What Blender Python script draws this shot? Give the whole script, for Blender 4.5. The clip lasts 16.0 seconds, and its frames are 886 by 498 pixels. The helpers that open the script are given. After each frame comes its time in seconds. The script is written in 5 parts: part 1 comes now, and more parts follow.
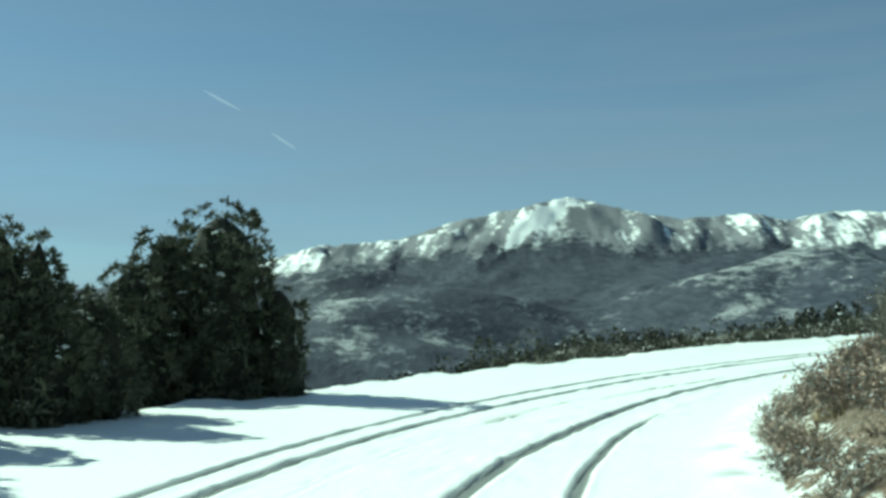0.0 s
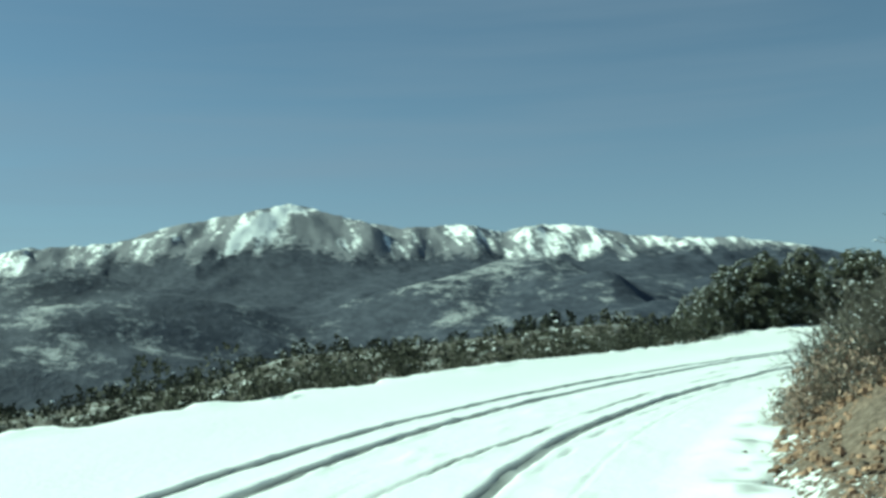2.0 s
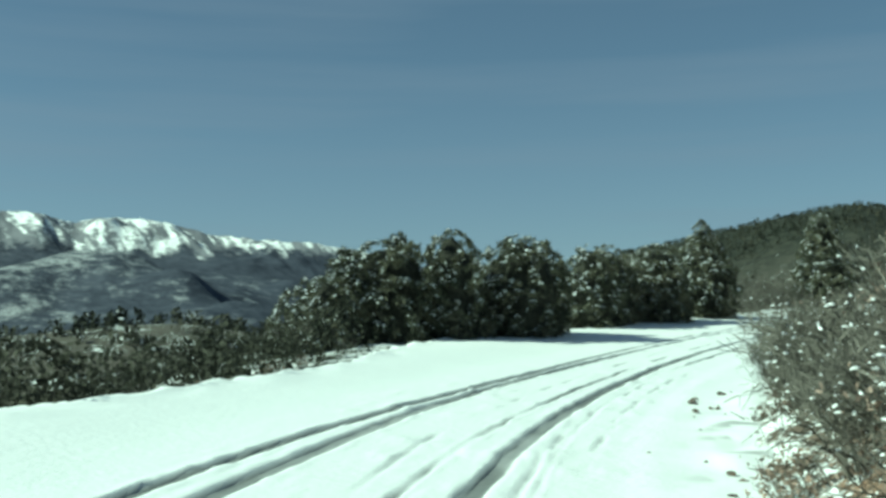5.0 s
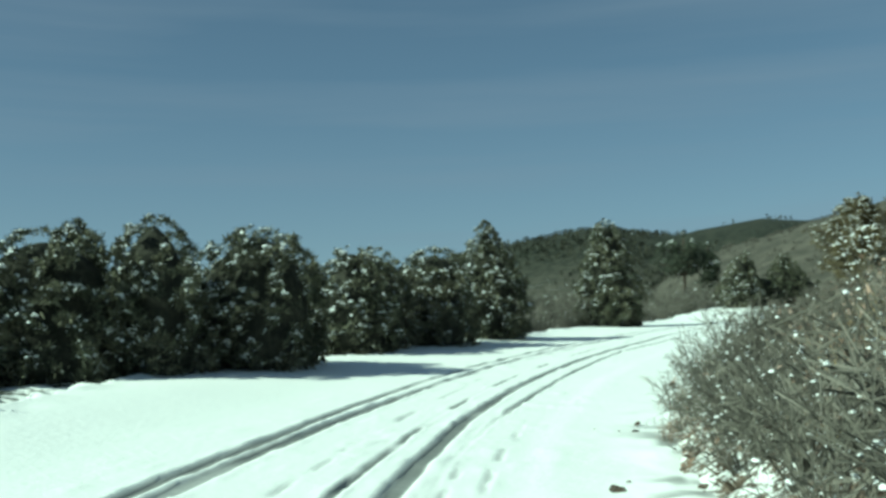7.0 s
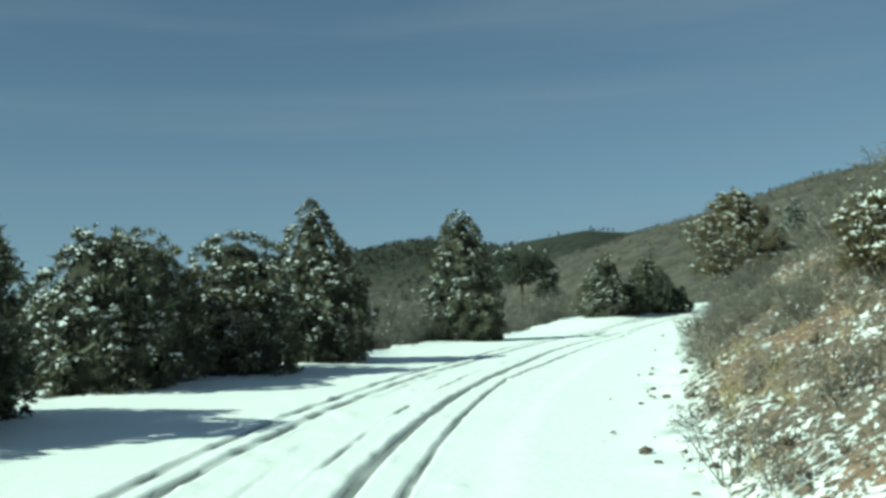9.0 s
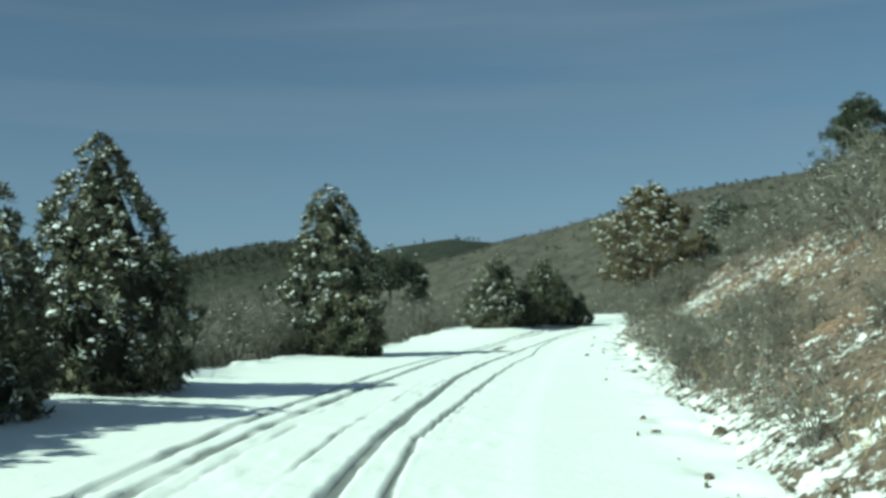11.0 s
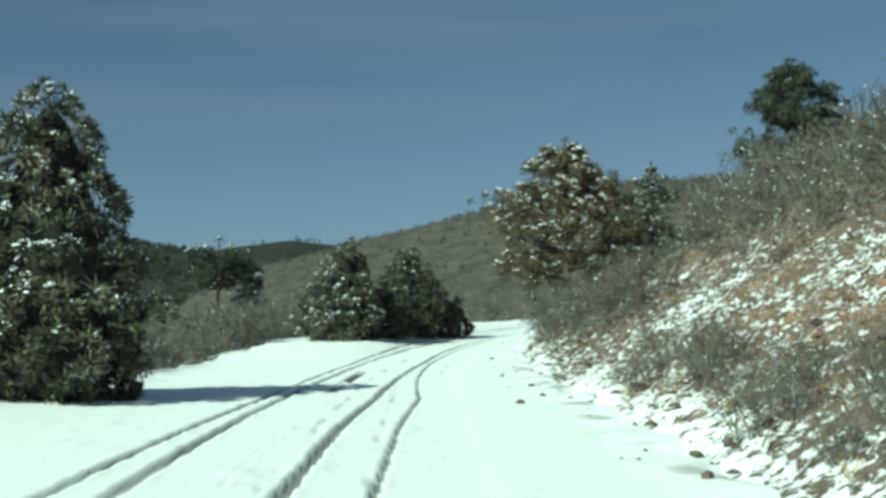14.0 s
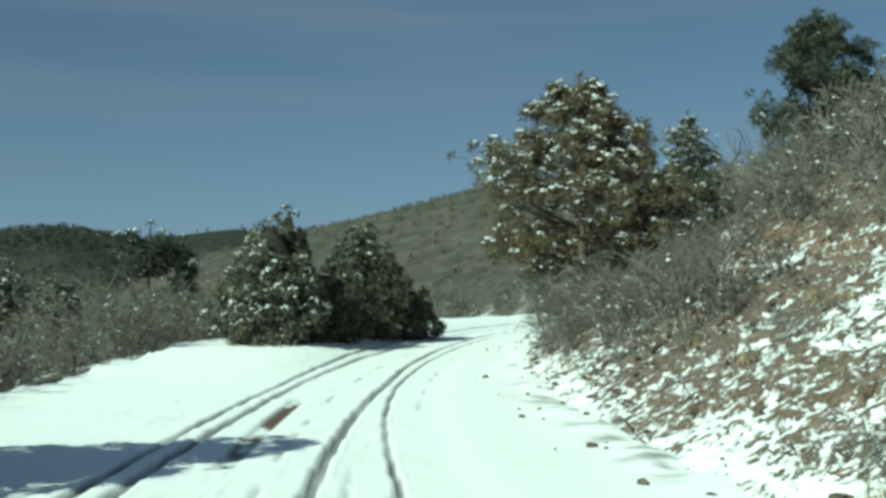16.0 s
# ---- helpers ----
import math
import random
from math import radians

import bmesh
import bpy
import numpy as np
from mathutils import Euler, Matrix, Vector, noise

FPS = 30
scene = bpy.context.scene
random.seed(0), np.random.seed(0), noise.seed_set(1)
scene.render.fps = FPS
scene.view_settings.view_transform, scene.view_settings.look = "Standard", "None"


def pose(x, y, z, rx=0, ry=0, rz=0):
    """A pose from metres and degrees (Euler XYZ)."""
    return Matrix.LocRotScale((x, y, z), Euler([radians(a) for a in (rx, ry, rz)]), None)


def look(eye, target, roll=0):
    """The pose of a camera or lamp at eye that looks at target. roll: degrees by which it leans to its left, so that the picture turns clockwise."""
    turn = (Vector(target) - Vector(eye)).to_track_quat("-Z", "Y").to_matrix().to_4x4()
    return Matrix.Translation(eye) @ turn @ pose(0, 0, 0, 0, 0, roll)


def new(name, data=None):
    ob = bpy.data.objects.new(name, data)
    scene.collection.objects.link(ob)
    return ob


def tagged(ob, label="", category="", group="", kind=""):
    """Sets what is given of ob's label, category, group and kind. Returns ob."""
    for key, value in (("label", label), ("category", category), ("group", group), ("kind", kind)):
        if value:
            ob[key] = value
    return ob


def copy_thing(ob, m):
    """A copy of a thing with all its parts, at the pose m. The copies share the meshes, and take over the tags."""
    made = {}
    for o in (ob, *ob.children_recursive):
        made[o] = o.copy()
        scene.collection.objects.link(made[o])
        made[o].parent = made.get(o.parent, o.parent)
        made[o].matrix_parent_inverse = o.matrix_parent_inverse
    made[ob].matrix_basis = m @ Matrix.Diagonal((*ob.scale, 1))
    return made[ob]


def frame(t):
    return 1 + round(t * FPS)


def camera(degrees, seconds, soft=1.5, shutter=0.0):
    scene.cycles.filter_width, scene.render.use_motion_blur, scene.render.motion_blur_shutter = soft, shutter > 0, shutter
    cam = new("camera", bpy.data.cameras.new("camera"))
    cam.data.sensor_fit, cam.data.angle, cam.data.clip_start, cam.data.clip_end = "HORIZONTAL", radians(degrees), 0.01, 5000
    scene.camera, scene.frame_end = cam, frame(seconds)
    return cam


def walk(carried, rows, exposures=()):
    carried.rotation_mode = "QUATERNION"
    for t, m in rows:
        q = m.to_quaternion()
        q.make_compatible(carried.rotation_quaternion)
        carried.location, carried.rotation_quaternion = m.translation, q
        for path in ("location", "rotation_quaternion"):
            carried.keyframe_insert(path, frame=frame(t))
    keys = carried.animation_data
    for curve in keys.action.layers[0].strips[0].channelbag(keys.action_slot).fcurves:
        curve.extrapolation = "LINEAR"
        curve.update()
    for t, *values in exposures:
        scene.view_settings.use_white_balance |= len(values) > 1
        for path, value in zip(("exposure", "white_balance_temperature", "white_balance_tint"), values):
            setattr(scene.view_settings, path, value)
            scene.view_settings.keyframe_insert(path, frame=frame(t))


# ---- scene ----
cam = camera(44.0, 16.0, soft=3.2)
SKY_STRENGTH, SUN_STRENGTH = 0.062, 5.0
EXPOSURES = [(0.0, 0.53, 6150, -23), (3.0, 0.40, 6140, -23), (5.0, 0.34, 6150, -23), (8.0, 0.32, 6190, -21), (13.0, 0.20, 6170, -17), (16.0, 0.15, 6190, -17)]
PATH = [
    (0, (-0.402, -2.161, 1.184), (-0.238, -0.178, 1.384), -1.4),
    (0.5, (-0.193, 0.108, 1.271), (0.107, 2.075, 1.471), -1.3),
    (1, (0.131, 2.169, 1.348), (0.555, 4.113, 1.548), -1.5),
    (1.5, (0.616, 4.285, 1.418), (1.156, 6.201, 1.615), -1.3),
    (2, (1.274, 6.424, 1.487), (1.931, 8.302, 1.686), -1.9),
    (2.5, (1.836, 8.248, 1.567), (2.6, 10.086, 1.761), -1.5),
    (3, (2.62, 10.06, 1.620), (3.492, 11.851, 1.807), -1.7),
    (3.5, (3.552, 11.811, 1.679), (4.534, 13.543, 1.863), -1.5),
    (4, (4.579, 13.451, 1.753), (5.672, 15.116, 1.932), -1.1),
    (4.5, (5.678, 14.9, 1.826), (6.877, 16.491, 2.004), -0.8),
    (5, (6.868, 16.596, 1.873), (8.179, 18.095, 2.058), -0.5),
    (7.5, (13.669, 22.46, 2.208), (15.33, 23.553, 2.426), -2.1),
    (8, (15.316, 23.628, 2.299), (17.024, 24.644, 2.518), -2.6),
    (8.5, (16.814, 24.632, 2.392), (18.558, 25.584, 2.617), -2.4),
    (9, (18.429, 25.567, 2.499), (20.199, 26.469, 2.726), -2.4),
    (9.5, (20.039, 26.49, 2.600), (21.834, 27.34, 2.834), -2),
    (12, (28.489, 30.304, 3.152), (30.393, 30.871, 3.378), -1.5),
    (12.5, (30.293, 30.899, 3.270), (32.21, 31.421, 3.499), -1.8),
    (13, (32.063, 31.462, 3.392), (33.991, 31.94, 3.625), -1.5),
    (13.5, (33.78, 31.963, 3.511), (35.717, 32.402, 3.746), -0.7),
    (14, (35.678, 32.514, 3.632), (37.624, 32.91, 3.866), -0.8),
    (14.5, (37.391, 32.932, 3.747), (39.343, 33.299, 3.984), -0.9),
    (15, (39.205, 33.369, 3.874), (41.161, 33.716, 4.109), -0.7),
    (15.5, (40.808, 33.84, 4.016), (42.77, 34.161, 4.240), -0.6),
    (16, (42.674, 34.33, 4.145), (44.639, 34.632, 4.363), -0.4),
]
walk(cam, [(t, look(eye, target, roll)) for t, eye, target, roll in PATH], EXPOSURES)

# ---- world and sun ----
SUN_AZ, SUN_EL = -56.0, 36.5
world = bpy.data.worlds.new("winter_sky")
scene.world = world
world.use_nodes = True
wn, wl = world.node_tree.nodes, world.node_tree.links
wn.clear()
w_out = wn.new("ShaderNodeOutputWorld")
w_bg = wn.new("ShaderNodeBackground")
w_sky = wn.new("ShaderNodeTexSky")
w_sky.sky_type = "NISHITA"
w_sky.sun_disc = False
w_sky.sun_elevation = radians(SUN_EL)
w_sky.sun_rotation = radians(SUN_AZ)
w_sky.altitude = 2300
w_sky.air_density = 1.0
w_sky.dust_density = 0.5
w_bg.inputs["Strength"].default_value = SKY_STRENGTH
# thin cirrus veils
w_co = wn.new("ShaderNodeTexCoord")
w_map = wn.new("ShaderNodeMapping")
w_map.inputs["Scale"].default_value = (1.3, 1.3, 17.0)
w_map.inputs["Rotation"].default_value = (radians(4), radians(6), 0)
w_noise = wn.new("ShaderNodeTexNoise")
w_noise.inputs["Scale"].default_value = 1.3
w_noise.inputs["Detail"].default_value = 4
w_ramp = wn.new("ShaderNodeMapRange")
w_ramp.inputs["From Min"].default_value = 0.42
w_ramp.inputs["From Max"].default_value = 0.72
w_ramp.inputs["To Min"].default_value = 0.12
w_ramp.inputs["To Max"].default_value = 0.46
w_mix = wn.new("ShaderNodeMix")
w_mix.data_type = "RGBA"
w_mix.inputs["B"].default_value = (3.1, 3.6, 5.1, 1)
wl.new(w_co.outputs["Generated"], w_map.inputs["Vector"])
wl.new(w_map.outputs["Vector"], w_noise.inputs["Vector"])
wl.new(w_noise.outputs["Fac"], w_ramp.inputs["Value"])
# paler air towards the horizon
w_sep = wn.new("ShaderNodeSeparateXYZ")
w_low = wn.new("ShaderNodeMapRange")
w_low.inputs["From Min"].default_value = 0.03
w_low.inputs["From Max"].default_value = 0.26
w_low.inputs["To Min"].default_value = 0.34
w_low.inputs["To Max"].default_value = 0.0
w_add = wn.new("ShaderNodeMath")
w_add.operation = "ADD"
w_add.use_clamp = True
wl.new(w_co.outputs["Generated"], w_sep.inputs["Vector"])
wl.new(w_sep.outputs["Z"], w_low.inputs["Value"])
wl.new(w_ramp.outputs["Result"], w_add.inputs[0])
wl.new(w_low.outputs["Result"], w_add.inputs[1])
wl.new(w_add.outputs[0], w_mix.inputs["Factor"])
wl.new(w_sky.outputs["Color"], w_mix.inputs["A"])
wl.new(w_mix.outputs["Result"], w_bg.inputs["Color"])
wl.new(w_bg.outputs["Background"], w_out.inputs["Surface"])

sun_data = bpy.data.lights.new("sun", "SUN")
sun_data.energy = SUN_STRENGTH
sun_data.angle = radians(0.53)
sun_data.color = (0.95, 0.975, 0.885)
sun = new("sun", sun_data)
sa, se = radians(SUN_AZ), radians(SUN_EL)
sun.matrix_world = look((90 * math.sin(sa) * math.cos(se), 90 * math.cos(sa) * math.cos(se), 90 * math.sin(se)), (0, 0, 0))


# ---- numeric helpers ----
def hash01(ix, iy, seed):
    n = (ix * 374761393 + iy * 668265263 + seed * 974634777) & 0x7FFFFFFF
    n = ((n ^ (n >> 13)) * 1274126177) & 0x7FFFFFFF
    return ((n ^ (n >> 16)) & 0xFFFF) / 65535.0


def value_noise(x, y, seed=0):
    x, y = np.asarray(x, float), np.asarray(y, float)
    ix, iy = np.floor(x).astype(np.int64), np.floor(y).astype(np.int64)
    fx, fy = x - ix, y - iy
    fx, fy = fx * fx * (3 - 2 * fx), fy * fy * (3 - 2 * fy)
    a, b = hash01(ix, iy, seed), hash01(ix + 1, iy, seed)
    c, d = hash01(ix, iy + 1, seed), hash01(ix + 1, iy + 1, seed)
    return (a + (b - a) * fx) * (1 - fy) + (c + (d - c) * fx) * fy


def fbm(x, y, octaves=4, seed=0, ridged=False):
    """Layered noise, about -1 to 1 (ridged: 0 to 1)."""
    total, amp, norm = 0.0, 1.0, 0.0
    for o in range(octaves):
        c, s = math.cos(0.6 * o), math.sin(0.6 * o)
        k = 2.03**o
        n = 2 * value_noise((c * x - s * y) * k + 17.3 * o, (s * x + c * y) * k - 9.1 * o, seed + o) - 1
        total = total + amp * ((1 - np.abs(n)) if ridged else n)
        norm += amp
        amp *= 0.5
    return total / norm


def smooth(a, b, v):
    u = np.clip((np.asarray(v, float) - a) / (b - a), 0, 1)
    return u * u * (3 - 2 * u)


def make_mesh(name, verts, faces, material=None, shade=False, attributes=None):
    """One mesh from arrays; faces have three or four corners each."""
    verts, faces = np.asarray(verts, np.float32), np.asarray(faces, np.int32)
    me = bpy.data.meshes.new(name)
    k = faces.shape[1]
    me.vertices.add(len(verts))
    me.vertices.foreach_set("co", verts.ravel())
    me.loops.add(faces.size)
    me.loops.foreach_set("vertex_index", faces.ravel())
    me.polygons.add(len(faces))
    me.polygons.foreach_set("loop_start", np.arange(0, faces.size, k, dtype=np.int32))
    me.polygons.foreach_set("loop_total", np.full(len(faces), k, dtype=np.int32))
    me.polygons.foreach_set("use_smooth", np.full(len(faces), shade, dtype=bool))
    for key, values in (attributes or {}).items():
        me.attributes.new(key, "FLOAT", "POINT").data.foreach_set("value", np.asarray(values, np.float32).ravel())
    me.update(calc_edges=True)
    me.validate()
    if material:
        me.materials.append(material)
    return me


def grid_faces(rows, cols):
    i = np.arange(rows * cols).reshape(rows, cols)
    return np.stack([i[:-1, :-1], i[:-1, 1:], i[1:, 1:], i[1:, :-1]], -1).reshape(-1, 4)


# ---- materials ----
def material(name, roughness=0.8):
    m = bpy.data.materials.new(name)
    m.use_nodes = True
    nodes, links = m.node_tree.nodes, m.node_tree.links
    bsdf = nodes["Principled BSDF"]
    bsdf.inputs["Roughness"].default_value = roughness
    bsdf.inputs["Specular IOR Level"].default_value = 0.25
    return m, nodes, links, bsdf


def noise_node(nodes, links, scale, detail=4, rough=0.55, stretch=None):
    geo = nodes.new("ShaderNodeNewGeometry")
    tex = nodes.new("ShaderNodeTexNoise")
    tex.inputs["Scale"].default_value = scale
    tex.inputs["Detail"].default_value = detail
    tex.inputs["Roughness"].default_value = rough
    if stretch:
        mp = nodes.new("ShaderNodeMapping")
        mp.inputs["Scale"].default_value = stretch
        links.new(geo.outputs["Position"], mp.inputs["Vector"])
        links.new(mp.outputs["Vector"], tex.inputs["Vector"])
    else:
        links.new(geo.outputs["Position"], tex.inputs["Vector"])
    return tex.outputs["Fac"]


def range_node(nodes, links, value, a, b, lo=0.0, hi=1.0, soft=True):
    r = nodes.new("ShaderNodeMapRange")
    r.interpolation_type = "SMOOTHSTEP" if soft else "LINEAR"
    r.inputs["From Min"].default_value, r.inputs["From Max"].default_value = a, b
    r.inputs["To Min"].default_value, r.inputs["To Max"].default_value = lo, hi
    links.new(value, r.inputs["Value"])
    return r.outputs["Result"]


def math_node(nodes, links, op, a, b):
    n = nodes.new("ShaderNodeMath")
    n.operation = op
    for socket, v in zip(n.inputs, (a, b)):
        if isinstance(v, (int, float)):
            socket.default_value = v
        else:
            links.new(v, socket)
    return n.outputs[0]


def mix_node(nodes, links, factor, a, b):
    n = nodes.new("ShaderNodeMix")
    n.data_type = "RGBA"
    for key, v in (("Factor", factor), ("A", a), ("B", b)):
        if isinstance(v, (int, float)):
            n.inputs[key].default_value = v
        elif isinstance(v, tuple):
            n.inputs[key].default_value = (*v, 1)
        else:
            links.new(v, n.inputs[key])
    return n.outputs["Result"]


def bump_node(nodes, links, bsdf, height, distance, strength=0.6):
    b = nodes.new("ShaderNodeBump")
    b.inputs["Distance"].default_value = distance
    b.inputs["Strength"].default_value = strength
    links.new(height, b.inputs["Height"])
    links.new(b.outputs["Normal"], bsdf.inputs["Normal"])


def attribute_node(nodes, key):
    a = nodes.new("ShaderNodeAttribute")
    a.attribute_name = key
    return a.outputs["Fac"]


SNOW = (0.875, 0.905, 0.885)


def make_road_snow():
    m, n, l, b = material("packed_snow", 0.55)
    fine = noise_node(n, l, 9.0, 5)
    broad = noise_node(n, l, 0.7, 3)
    white = mix_node(n, l, broad, SNOW, (0.83, 0.86, 0.85))
    slush = mix_node(n, l, fine, (0.13, 0.137, 0.132), (0.26, 0.267, 0.255))
    grip = noise_node(n, l, 16.0, 4, 0.65)
    worn = math_node(n, l, "MULTIPLY", attribute_node(n, "rut"), range_node(n, l, grip, 0.10, 0.35))
    colour = mix_node(n, l, worn, white, slush)
    soil = mix_node(n, l, fine, (0.075, 0.048, 0.034), (0.15, 0.10, 0.07))
    colour = mix_node(n, l, attribute_node(n, "soil"), colour, soil)
    l.new(colour, b.inputs["Base Color"])
    bump_node(n, l, b, math_node(n, l, "ADD", fine, math_node(n, l, "MULTIPLY", grip, 0.5)), 0.018, 0.4)
    return m


def make_bank_ground():
    m, n, l, b = material("snowy_bank_soil", 0.9)
    fine = noise_node(n, l, 14.0, 5, 0.65)
    patch = noise_node(n, l, 10.0, 6, 0.75)
    broad = noise_node(n, l, 0.35, 3)
    soil = mix_node(n, l, range_node(n, l, broad, 0.30, 0.52), (0.37, 0.235, 0.158), (0.215, 0.172, 0.134))
    soil = mix_node(n, l, range_node(n, l, fine, 0.3, 0.7), (0.08, 0.06, 0.045), soil)
    amount = attribute_node(n, "snow")
    coarse = noise_node(n, l, 3.4, 4, 0.7)
    broken = math_node(n, l, "SUBTRACT", math_node(n, l, "MULTIPLY", patch, 2.6), math_node(n, l, "MULTIPLY", coarse, -0.5))
    edge = math_node(n, l, "SUBTRACT", math_node(n, l, "ADD", amount, 1.25), broken)
    mask = range_node(n, l, edge, 0.10, 0.22)
    l.new(mix_node(n, l, mask, soil, SNOW), b.inputs["Base Color"])
    bump_node(n, l, b, math_node(n, l, "ADD", fine, math_node(n, l, "MULTIPLY", mask, 0.6)), 0.06, 0.8)
    return m


def make_country_ground():
    m, n, l, b = material("snow_dusted_hillside", 0.92)
    fine = noise_node(n, l, 2.2, 5, 0.7)
    clump = noise_node(n, l, 0.16, 6, 0.7)
    wide = noise_node(n, l, 0.022, 5, 0.6)
    scrub = mix_node(n, l, range_node(n, l, clump, 0.35, 0.65), (0.050, 0.049, 0.039), (0.104, 0.096, 0.078))
    wood = mix_node(n, l, range_node(n, l, clump, 0.4, 0.65), (0.014, 0.018, 0.012), (0.042, 0.044, 0.032))
    cover = mix_node(n, l, attribute_node(n, "wood"), scrub, wood)
    amount = attribute_node(n, "snow")
    s = math_node(n, l, "ADD", math_node(n, l, "MULTIPLY", fine, 1.2), math_node(n, l, "MULTIPLY", clump, 1.0))
    s = math_node(n, l, "SUBTRACT", math_node(n, l, "ADD", amount, 0.74), s)
    mask = range_node(n, l, s, 0.03, 0.09)
    l.new(mix_node(n, l, mask, cover, SNOW), b.inputs["Base Color"])
    bump_node(n, l, b, math_node(n, l, "ADD", fine, clump), 0.35, 0.7)
    return m


def make_mountain_rock():
    m, n, l, b = material("snowy_mountain", 0.9)
    geo = n.new("ShaderNodeNewGeometry")
    sep = n.new("ShaderNodeSeparateXYZ")
    l.new(geo.outputs["Position"], sep.inputs["Vector"])
    grain = noise_node(n, l, 0.010, 7, 0.7, (1, 0.4, 1.6))
    fine = noise_node(n, l, 0.045, 5, 0.75, (1, 0.3, 1.8))
    broad = noise_node(n, l, 0.0022, 5, 0.6)
    # distance haze is put into the colours: rock paled, forest tinted blue
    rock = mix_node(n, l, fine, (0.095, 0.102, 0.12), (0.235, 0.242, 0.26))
    bare = math_node(n, l, "ADD", math_node(n, l, "MULTIPLY", grain, 0.5), math_node(n, l, "SUBTRACT", math_node(n, l, "MULTIPLY", fine, 0.85), 0.17))
    # carries the rock cover and the painted bright flank
    bare = math_node(n, l, "ADD", bare, math_node(n, l, "MULTIPLY", attribute_node(n, "rock_and_light"), 0.125))
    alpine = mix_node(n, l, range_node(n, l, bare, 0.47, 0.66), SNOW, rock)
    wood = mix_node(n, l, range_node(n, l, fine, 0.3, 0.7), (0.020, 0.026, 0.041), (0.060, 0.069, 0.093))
    mottle = noise_node(n, l, 0.012, 5, 0.7, (1, 0.3, 1.8))
    open_snow = math_node(n, l, "ADD", math_node(n, l, "MULTIPLY", mottle, 0.62), math_node(n, l, "MULTIPLY", fine, 0.62))
    open_snow = math_node(n, l, "ADD", open_snow, math_node(n, l, "MULTIPLY", broad, 0.25))
    open_snow = math_node(n, l, "ADD", open_snow, math_node(n, l, "MULTIPLY", attribute_node(n, "open"), 0.06))
    wood = mix_node(n, l, range_node(n, l, open_snow, 0.77, 0.98, 0.0, 0.34), wood, SNOW)
    line = math_node(n, l, "ADD", attribute_node(n, "alpine"), math_node(n, l, "MULTIPLY", math_node(n, l, "SUBTRACT", fine, 0.5), 1.7))
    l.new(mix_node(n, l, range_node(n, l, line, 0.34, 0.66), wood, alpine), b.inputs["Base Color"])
    bump_node(n, l, b, math_node(n, l, "ADD", grain, fine), 7.0, 0.7)
    return m


def make_plain(name, low, high, scale, roughness=0.85, bump=0.01, islands=0.0, frost=1.0):
    m, n, l, b = material(name, roughness)
    tex = noise_node(n, l, scale, 4, 0.6)
    colour = mix_node(n, l, range_node(n, l, tex, 0.3, 0.7), low, high)
    if islands:
        geo = n.new("ShaderNodeNewGeometry")
        hsv = n.new("ShaderNodeHueSaturation")
        l.new(range_node(n, l, geo.outputs["Random Per Island"], 0, 1, 1 - islands, 1 + islands, False), hsv.inputs["Value"])
        l.new(colour, hsv.inputs["Color"])
        colour = hsv.outputs["Color"]
        if frost < 1:
            white = math_node(n, l, "GREATER_THAN", geo.outputs["Random Per Island"], frost)
            gathered = range_node(n, l, noise_node(n, l, 2.4, 3), 0.45, 0.62)
            colour = mix_node(n, l, math_node(n, l, "MULTIPLY", white, gathered), colour, (0.55, 0.58, 0.58))
    l.new(colour, b.inputs["Base Color"])
    if bump:
        bump_node(n, l, b, tex, bump)
    return m


MAT_ROAD = make_road_snow()
MAT_BANK = make_bank_ground()
MAT_COUNTRY = make_country_ground()
MAT_MOUNTAIN = make_mountain_rock()
MAT_BARK = make_plain("grey_brown_bark", (0.05, 0.038, 0.028), (0.15, 0.12, 0.095), 14, 0.9, 0.02)
MAT_TWIG = make_plain("bare_oak_twigs", (0.082, 0.078, 0.064), (0.19, 0.178, 0.152), 3, 0.85, 0.0, 0.35)
MAT_OAKLEAF = make_plain("dry_oak_leaves", (0.23, 0.155, 0.115), (0.44, 0.345, 0.28), 4, 0.8, 0.0, 0.4)
MAT_JUNIPER = make_plain("juniper_foliage", (0.047, 0.055, 0.035), (0.125, 0.128, 0.083), 1.6, 0.75, 0.0, 0.45)
MAT_FROSTED = make_plain("snow_dusted_juniper", (0.056, 0.063, 0.041), (0.150, 0.146, 0.098), 1.6, 0.75, 0.0, 0.5, 0.93)
# filler inside the crowns; shade between the bunches is put into its dark colour
MAT_INNER = make_plain("inner_crown_shade", (0.016, 0.018, 0.013), (0.036, 0.036, 0.026), 9, 0.9, 0.03)
MAT_PINE = make_plain("yellowish_pine_needles", (0.072, 0.062, 0.034), (0.168, 0.140, 0.080), 1.5, 0.7, 0.0, 0.4)
MAT_DARKPINE = make_plain("dark_pine_needles", (0.040, 0.052, 0.036), (0.095, 0.108, 0.075), 1.5, 0.7, 0.0, 0.4)
MAT_SNOW = make_plain("fresh_snow", (0.83, 0.85, 0.87), SNOW, 3, 0.6, 0.01)
MAT_GRASS = make_plain("dry_bunch_grass", (0.22, 0.17, 0.085), (0.42, 0.34, 0.19), 2.5, 0.85, 0.0, 0.35)
MAT_STUBBLE = make_plain("brown_sage_stubble", (0.055, 0.045, 0.035), (0.16, 0.12, 0.085), 3, 0.9, 0.0, 0.4)
MAT_STONE = make_plain("red_brown_stone", (0.055, 0.046, 0.038), (0.15, 0.112, 0.085), 14, 0.9, 0.02)
MAT_CLAY = make_plain("rusty_clay", (0.17, 0.105, 0.068), (0.40, 0.27, 0.185), 9, 0.9, 0.02, 0.4)
